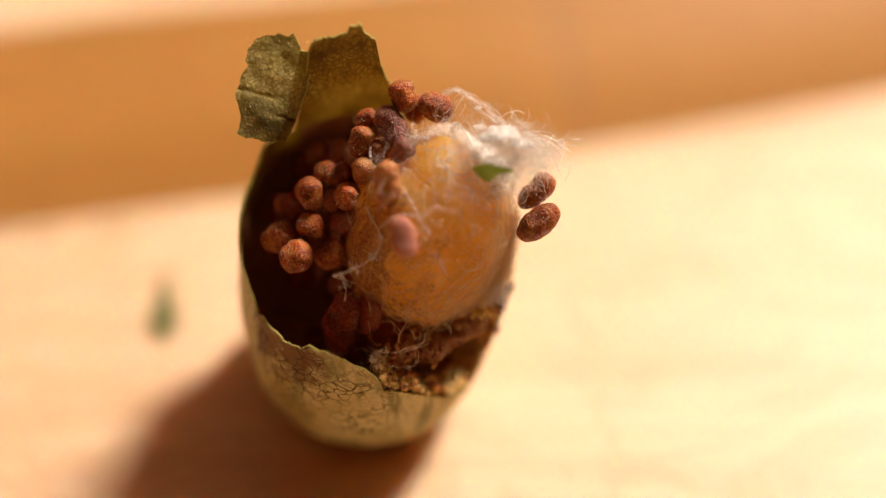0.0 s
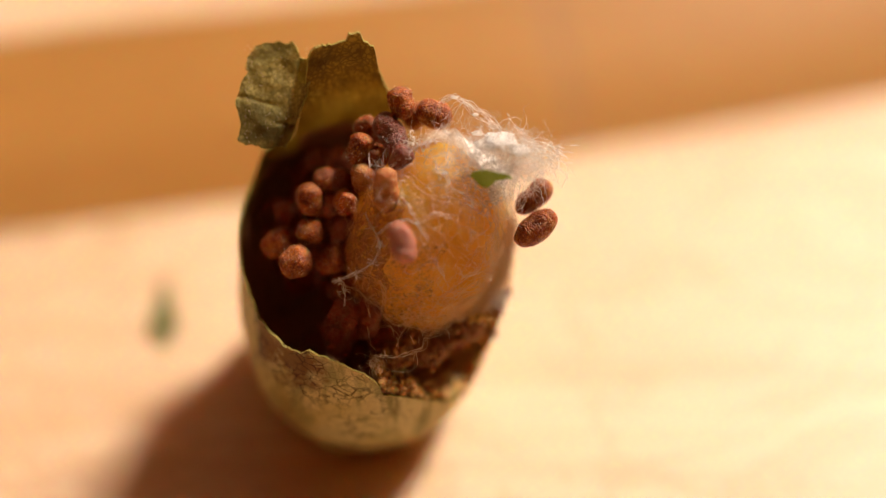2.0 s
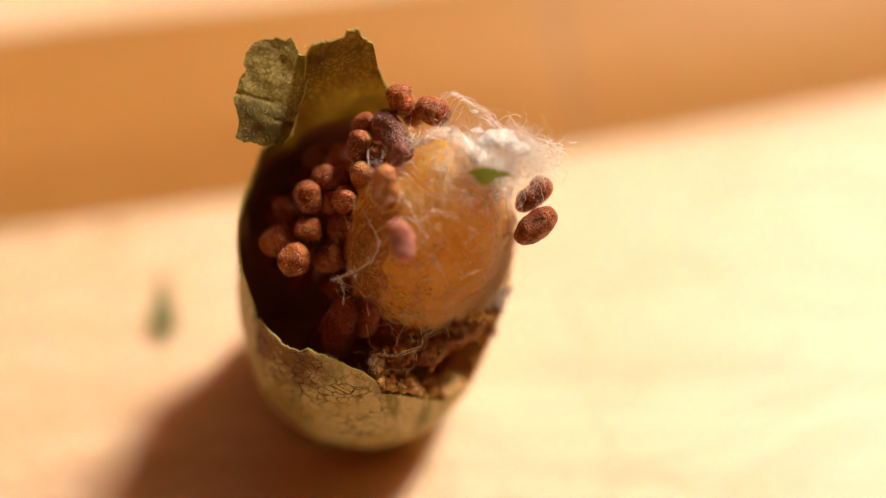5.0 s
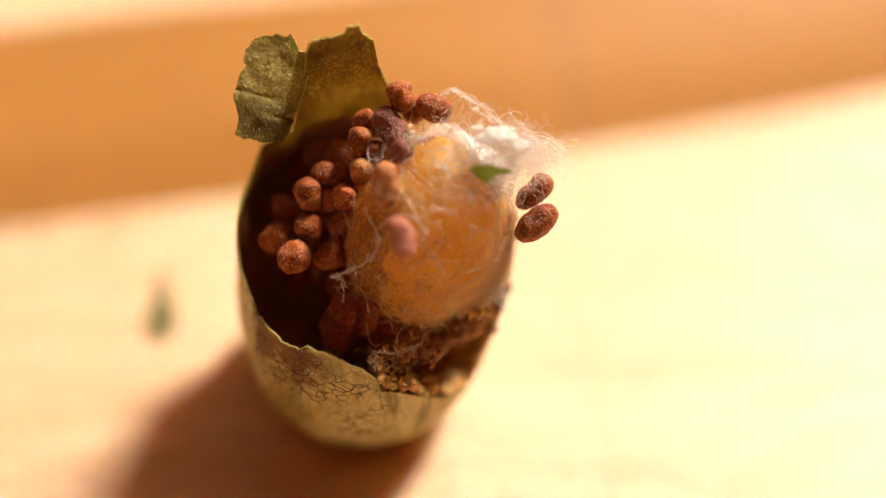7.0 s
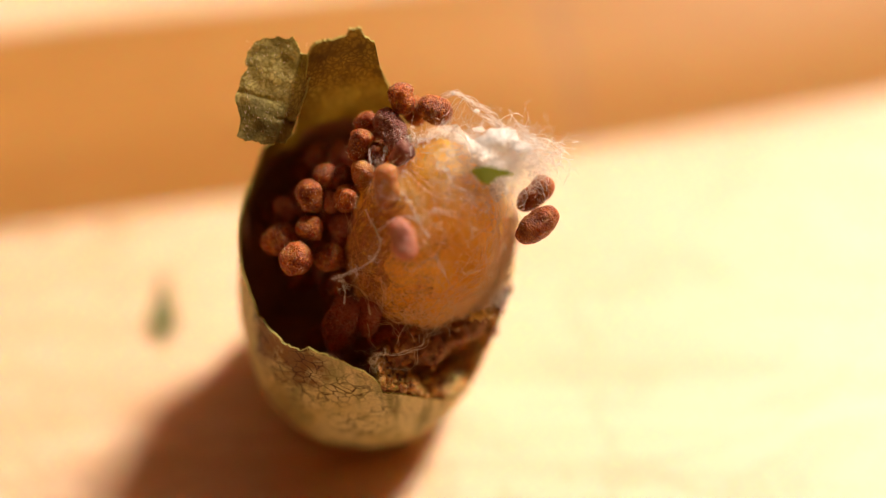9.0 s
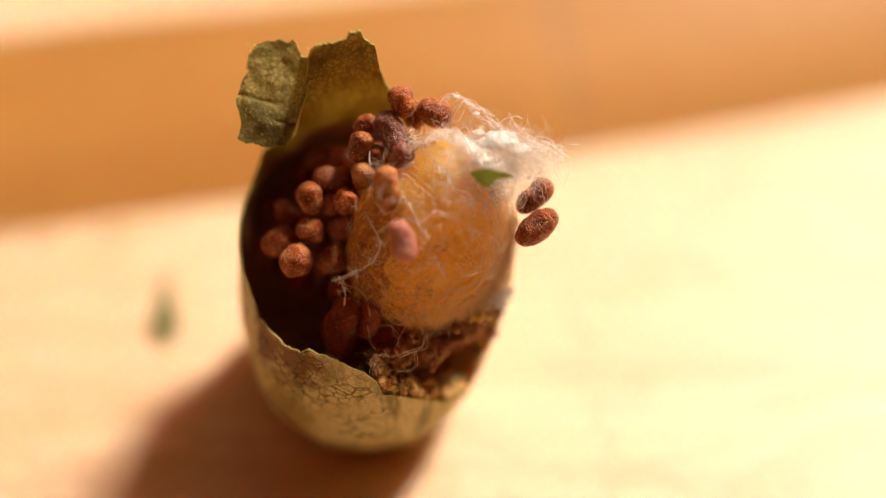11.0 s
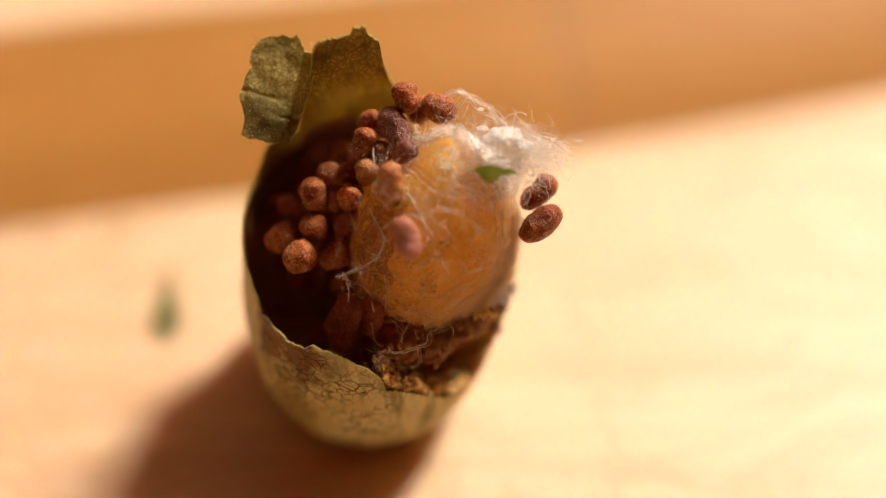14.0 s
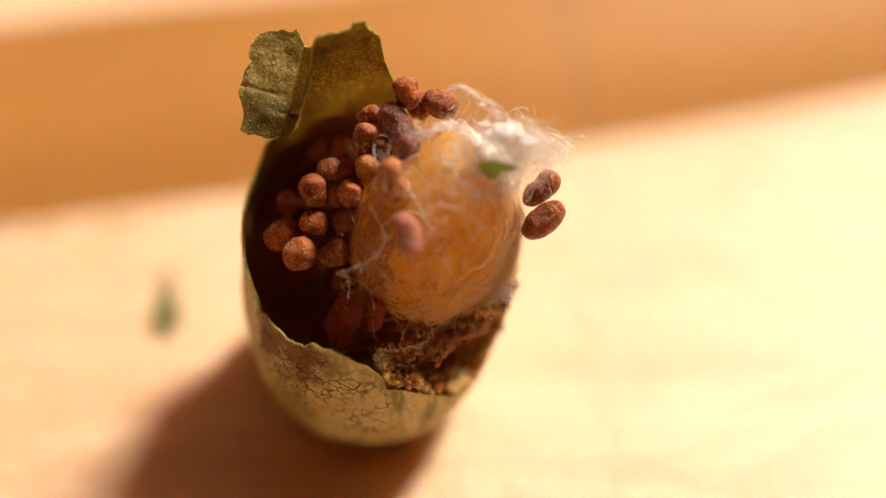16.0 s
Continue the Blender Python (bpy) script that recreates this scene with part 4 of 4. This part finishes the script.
# tangled threads below the cocoon
TANGLE = [
    ([(-2.91, -0.83), (-2.59, -0.95), (-2.33, -1.08), (-2.12, -1.3), (-2.05, -1.77)], 0.20, 4, 0.02),
    ([(-1.78, -0.72), (-1.61, -0.95), (-1.61, -1.31), (-1.73, -1.62), (-1.5, -1.84), (-1.31, -1.97), (-1.03, -1.97)], 0.25, 5, 0.02),
    ([(-2.12, -2.02), (-2.09, -2.41), (-1.91, -2.69)], 0.20, 2, 0.012),
    ([(-1.78, -2.06), (-1.5, -2.02), (-1.23, -2.36), (-1.27, -2.62)], 0.20, 3, 0.014),
    ([(-1.23, -2.36), (-1.05, -2.05), (-1.12, -1.78), (-0.92, -1.47)], 0.20, 3, 0.014),
    ([(-1.06, -2.02), (-0.72, -2.08), (-0.45, -2.2), (-0.31, -2.03), (-0.53, -1.86)], 0.20, 3, 0.02)]
TANGLE += [
    ([(-1.87, -2.83), (-1.39, -2.88), (-1.0, -2.82), (-0.56, -2.63), (-0.45, -2.32)], 0.30, 4, 0.02),
    ([(-1.61, -3.19), (-1.3, -3.26), (-0.87, -3.25), (-0.78, -3.06), (-0.83, -2.72)], 0.20, 2, 0.012),
    ([(-2.33, -1.08), (-2.03, -1.31), (-1.84, -1.45), (-1.73, -1.62)], 0.20, 4, 0.02),
    ([(-2.6, -0.95), (-2.4, -0.6), (-2.0, -0.62), (-1.7, -0.85), (-1.61, -1.1)], 0.15, 4, 0.05),
    ([(-0.1, -1.86), (0.22, -1.38), (0.58, -0.98), (1.02, -0.74), (1.43, -0.42)], -0.55, 4, 0.04),
    ([(0.23, -1.63), (0.71, -1.26), (1.13, -1.13), (1.51, -1.18), (1.64, -1.4)], -0.80, 5, 0.03),
    ([(-0.34, -1.53), (0.06, -1.09), (0.7, -0.57), (1.34, -0.18), (1.69, 0.22)], -0.45, 3, 0.04)]
tangle = [p for pts, out, count, spread in TANGLE for p in along(pts, out, count, spread, rng)]
for u, v, out, spread, count in ((-0.95, -1.85, 0.15, 0.30, 44), (-0.35, -1.75, 0.0, 0.32, 30), (-1.55, -1.2, 0.2, 0.25, 16), (0.35, -1.15, -0.35, 0.35, 24),
                                 (-2.2, -1.1, 0.15, 0.25, 10), (1.35, -0.6, -0.6, 0.3, 24)):
    tangle += curls(u, v, out, spread, count, rng)
stuff("silk_thread", SILK_PALE, tangle, 0.0048, "curled tan silk threads below the cocoon")
knot = fluff(-1.92, -3.04, 0.22, 0.13, 0.13, 0.08, 60, rng, 0.03, 0.5)
stuff("silk_knot", SILK_PALE, knot, 0.0045, "tan knot of silk caught on the torn rim")
edge = fluff(1.55, -1.35, -0.75, 0.14, 0.16, 0.08, 120, rng, 0.03, 0.6)
stuff("silk_tuft", SILK, edge, 0.005, "white silk tuft stuck to the low rim")


# ---- frass pellets ----
def pellet_mesh(name, length, width, mat, seed, fineness):
    rows, cols = (84, 88) if fineness else (40, 40)
    verts = []
    for i in range(rows):
        s = -1 + 2 * i / (rows - 1)
        r = (1 - abs(s) ** 3.4) ** 0.5 if abs(s) < 1 else 0.0
        r = max(r, 0.02) * width / 2 * (1 + 0.08 * s)
        for j in range(cols):
            g = 2 * math.pi * j / cols
            x, y, z = r * math.cos(g), r * math.sin(g), s * length / 2
            k = 1 + (0.4 if mat in (SAC, CLUMP) else 0.32) * wob(x, y, z, 1.9, seed) + 0.07 * wob(x, y, z, 5, seed) + 0.04 * wob(x, y, z, 11, seed)
            if fineness:
                k += 0.10 * (0.5 - noise.voronoi(Vector((x, y, z)) * 17 + Vector((seed, 0, 0)))[0][0])
            verts.append((x * k, y * k, z * (1 + 0.08 * wob(x, y, z, 2.0, seed + 4))))
    faces = grid_faces(rows, cols, True) + [tuple(range(cols))[::-1], tuple(range((rows - 1) * cols, rows * cols))]
    return mesh_from(name, verts, faces, mat)


def fuzz(ob, length, width, seed):
    """Short silk hairs that stick to a pellet, and pale specks that stand in for glints."""
    rng, paths = random.Random(int(seed * 100)), []
    for _ in range(46):
        g, s = rng.uniform(0, 2 * math.pi), rng.uniform(-0.9, 0.9)
        r = (1 - abs(s) ** 3.4) ** 0.5 * width / 2
        n = Vector((math.cos(g), math.sin(g), 0.6 * s)).normalized()
        q = Vector((r * math.cos(g), r * math.sin(g), s * length / 2)) * 0.98
        d = (n + Vector((rng.gauss(0, 0.9), rng.gauss(0, 0.9), rng.gauss(0, 0.9)))).normalized()
        hair = rng.random() < 0.45
        paths.append((drift(rng, rng.randint(4, 7) if hair else 2, q, d, 0.026 if hair else 0.02, 0.35), 0.6 if hair else rng.uniform(1.2, 2.4)))
    tagged(part("silk_fuzz", strands("silk_fuzz", SILK_PALE, paths, 0.0055), ob, "short pale silk hairs and specks in place of glints"), kind="stuff")


def pellet(x, y, z, length, width, lean, mat, label, tip=0.0):
    """lean: turn of the long axis across the opening, from level; tip: how far it points out of that plane."""
    seed = x * 3.1 + y * 5.7 + z
    if mat not in (PELLET_SHADED, SAC, CLUMP):
        x, y, z = clear_of((x, y, z), 0.3 * width)
    ob = new("frass_pellet", pellet_mesh("frass_pellet", length, width, mat, seed, mat is not PELLET_SHADED))
    axis = Vector((1, 0, 0)) * math.cos(radians(lean)) + VIEW_UP * math.sin(radians(lean))
    axis = axis * math.cos(radians(tip)) + Vector((0, -0.7071, 0.7071)) * math.sin(radians(tip))
    ob.matrix_world = Matrix.Translation(Vector((x, y, z)) * MM) @ axis.to_track_quat("Z", "Y").to_matrix().to_4x4()
    if mat not in (PELLET_SHADED, SAC, CLUMP):
        fuzz(ob, length, width, seed)
    return tagged(ob, label, "frass pellet", "frass pellets")


BROWN = "grainy reddish-brown frass pellet in the leaf cell"
CROWN = "grainy brown frass pellet heaped at the cell's back rim"
DARK = "frass pellet deep in the leaf cell, coloured as if in shade"
OUTSIDE = "rough brown frass pellet caught in silk outside the cell"
TOP = [(0.71, 2.15, 9.86, 0.93, 0.77, 100), (1.64, 1.92, 9.63, 1.06, 0.74, 160), (-0.36, 1.97, 9.12, 0.73, 0.59, 20),
       (-0.49, 1.21, 8.92, 0.96, 0.72, 70), (1.09, 2.52, 9.10, 0.82, 0.69, 30), (-0.22, 1.67, 8.25, 0.82, 0.69, 10)]
for x, y, z, *size in TOP:
    pellet(*leaning((x, y, z), 0.5), *size, PELLET, CROWN, 15)
pellet(0.41, 1.16, 9.58, 1.27, 0.76, -60, PELLET_GREY, "dark frass pellet with grey silk on it")
for row in [(-0.38, 0.34, 8.62, 0.79, 0.60, 80), (0.33, -0.39, 8.74, 1.32, 0.72, 90)]:
    pellet(*row, PELLET_TAN, "tan frass pellet under silk beside the cocoon", 20)
LEFT = [(-1.46, 0.58, 8.29, 0.74, 0.67, 20), (-1.87, 0.04, 8.03, 0.99, 0.73, 110), 
        (-1.91, -0.61, 7.39, 0.80, 0.67, 0), (-2.85, -0.53, 6.91, 1.07, 0.78, 20),
        (-2.29, -1.35, 6.93, 0.92, 0.82, 0), (-1.33, -1.03, 6.68, 0.96, 0.80, 20),
        (-0.85, -0.02, 7.98, 0.80, 0.70, 60), (-1.26, 0.17, 7.18, 0.90, 0.72, 40)]
for row in LEFT:
    pellet(*row, PELLET, BROWN, 20)
# pellets sunk between the others, their shade given by the darker colour
WEDGED = [(-2.93, 2.09, -0.60, 0.78, 0.62, 40), (-3.18, 1.39, -0.60, 0.72, 0.60, 80), (-2.86, 0.75, -0.65, 0.92, 0.76, 20)]
for u, v, out, length, width, lean in WEDGED:
    pellet(*spot(u, v, out), length, width, lean, PELLET_SHADED, DARK, 10)
MATTED = "small brown frass pellet matted with silk"
pellet(*spot(-2.68, 1.42, 0.10), 0.58, 0.46, 70, PELLET, MATTED, 20)
pellet(0.70, 0.42, 9.25, 0.80, 0.56, 40, PELLET_GREY, MATTED, 20)
pellet(0.00, 0.72, 8.95, 0.76, 0.62, 60, PELLET, MATTED, 20)
pellet(0.80, -2.25, 8.55, 1.17, 0.69, -70, PELLET_PINK, "pale pinkish frass pellet stuck to the cocoon")
DEEP = [(-2.63, 0.41, 7.14, 0.98, 0.69, -50), (-2.33, -0.64, 5.38, 1.00, 0.83, 10), (-1.07, -1.44, 5.99, 0.89, 0.73, 70), (-1.85, 2.08, 7.82, 0.87, 0.70, 10), (-1.15, 1.74, 8.04, 0.86, 0.70, 50),
        (-2.37, 2.36, 6.96, 0.86, 0.69, 80), (-1.79, -0.21, 6.37, 0.90, 0.74, 30), (-0.67, -0.41, 7.02, 0.97, 0.74, 60),
        (-0.45, -0.59, 6.28, 0.92, 0.75, 10), (-3.31, 1.51, 6.11, 0.93, 0.75, 60), (-0.95, 0.92, 7.78, 0.82, 0.72, 10),
        (-0.70, -2.05, 3.60, 1.35, 1.0, 30), (0.05, -2.30, 3.55, 1.2, 1.0, 60), (-1.75, -1.60, 3.70, 1.2, 0.9, 20)]
for row in DEEP:
    pellet(*row, PELLET_SHADED, DARK, 10)
for row in ((-0.96, -2.46, 5.34, 1.85, 1.0, 75), (0.37, -2.34, 4.81, 1.30, 1.07, 40), (-0.30, -2.30, 5.55, 1.2, 0.8, 80)):
    pellet(*row, SAC, "soft translucent brown sac under the cocoon", 10)
for row in ((0.65, -2.88, 4.82, 1.2, 0.85, 20), (1.30, -2.70, 4.72, 1.3, 0.95, 150), (2.00, -2.28, 4.70, 1.3, 0.9, 35), (2.60, -1.75, 4.72, 1.1, 0.85, 60)):
    lining_clump = pellet(*row, CLUMP, "soft brown clump of lining under the cocoon", 10)
    grit = crumbs("grit", CLUMP, 90, 0, 360, lambda r, a: Vector((math.cos(radians(a)) * 0.42, math.sin(radians(a)) * 0.42, r.uniform(-0.55, 0.55))), 0.09, row[0])
    tagged(part("grit", grit, lining_clump, "dark crumbs stuck to the clump"), kind="stuff")
bed, rng = [Vector(r[:3]) for r in TOP + LEFT + DEEP], random.Random(21)
for _ in range(4000):
    # the bed of pellets under the ones on top
    q = Vector((rng.uniform(-3.1, 0.6), rng.uniform(-1.3, 2.9), 0))
    q.z = 6.1 + 0.55 * q.y + rng.uniform(-1.6, 0.2)
    if (q - Vector((-0.1, 0, q.z))).length > 3.2 or q.z < 3.0 or len(bed) > 70 or (q.x < -1.4 and q.y < 0.2):
        continue
    if min((q - b).length for b in bed) < 0.74 or (clear_of(q, 0.4) - q).length > 0.01:
        continue
    bed.append(q)
    pellet(*q, rng.uniform(0.85, 1.1), rng.uniform(0.66, 0.8), rng.uniform(-90, 90), PELLET_SHADED, DARK, rng.uniform(-40, 40))
pellet(4.47, 0.09, 8.09, 1.28, 0.67, 40, PELLET, OUTSIDE)
pellet(4.49, -0.82, 7.74, 1.39, 0.73, 35, PELLET, OUTSIDE)

# ---- leaf scraps ----
scrap = sheet("leaf_scrap", [(0.0, 0.33), (0.19, 0.16), (0.34, 0.0), (0.42, 0.12), (0.47, 0.3)],
              [(0.0, 0.56), (0.18, 0.72), (0.22, 0.95), (0.25, 1.19), (0.33, 1.1), (0.36, 0.98), (0.40, 0.75), (0.47, 0.55)], 40, 36, LEAF_GREEN,
              spot(0.69, 1.79, 1.32), Vector((1, 0, 0)), VIEW_UP, lambda x, h: -0.18 * (x - 0.6) ** 2 - 0.1 * h, 0.03, 5.0)
tagged(thick(new("leaf_scrap", scrap), 0.06), "small green leaf scrap lying on the silk", "leaf scrap")
chip = sheet("leaf_chip", [(0.0, 0.25), (0.9, -0.10), (2.0, 0.15), (3.2, 0.35)], [(0.0, 0.65), (0.9, 1.02), (2.0, 0.72), (3.2, 0.5)], 14, 10,
             LEAF_CHIP, Vector((-8.2, 1.45, 0.05)), Vector((1, 0.0, 0)), Vector((-0.12, 0.99, 0.0)), lambda x, h: 0.15 * (x - 0.4) ** 2 + 0.05, 0.06, 8.0)
tagged(thick(new("leaf_chip", chip), 0.08), "dull green leaf chip lying on the board", "leaf scrap")


for x, y, w in ((-13.5, 6.55, 0.55), (-10.9, 6.9, 0.6), (-14.6, 6.7, 0.4)):
    fleck = sheet("wood_fleck", [(0.0, 0.1), (0.3, 0.0), (0.55, 0.15)], [(0.0, w), (0.3, w * 1.6), (0.55, w * 0.9)], 8, 8, FLECK,
                  Vector((x, y, 0.03)), Vector((1, 0, 0)), Vector((0, 1, 0)), lambda x, h: 0.06, 0.06, x)
    tagged(thick(new("wood_fleck", fleck), 0.05), "small tan wood fleck lying on the board", "wood fleck", "flecks on the board")


def motions():
    """Nothing in the place moves by itself; the camera alone does."""


motions()
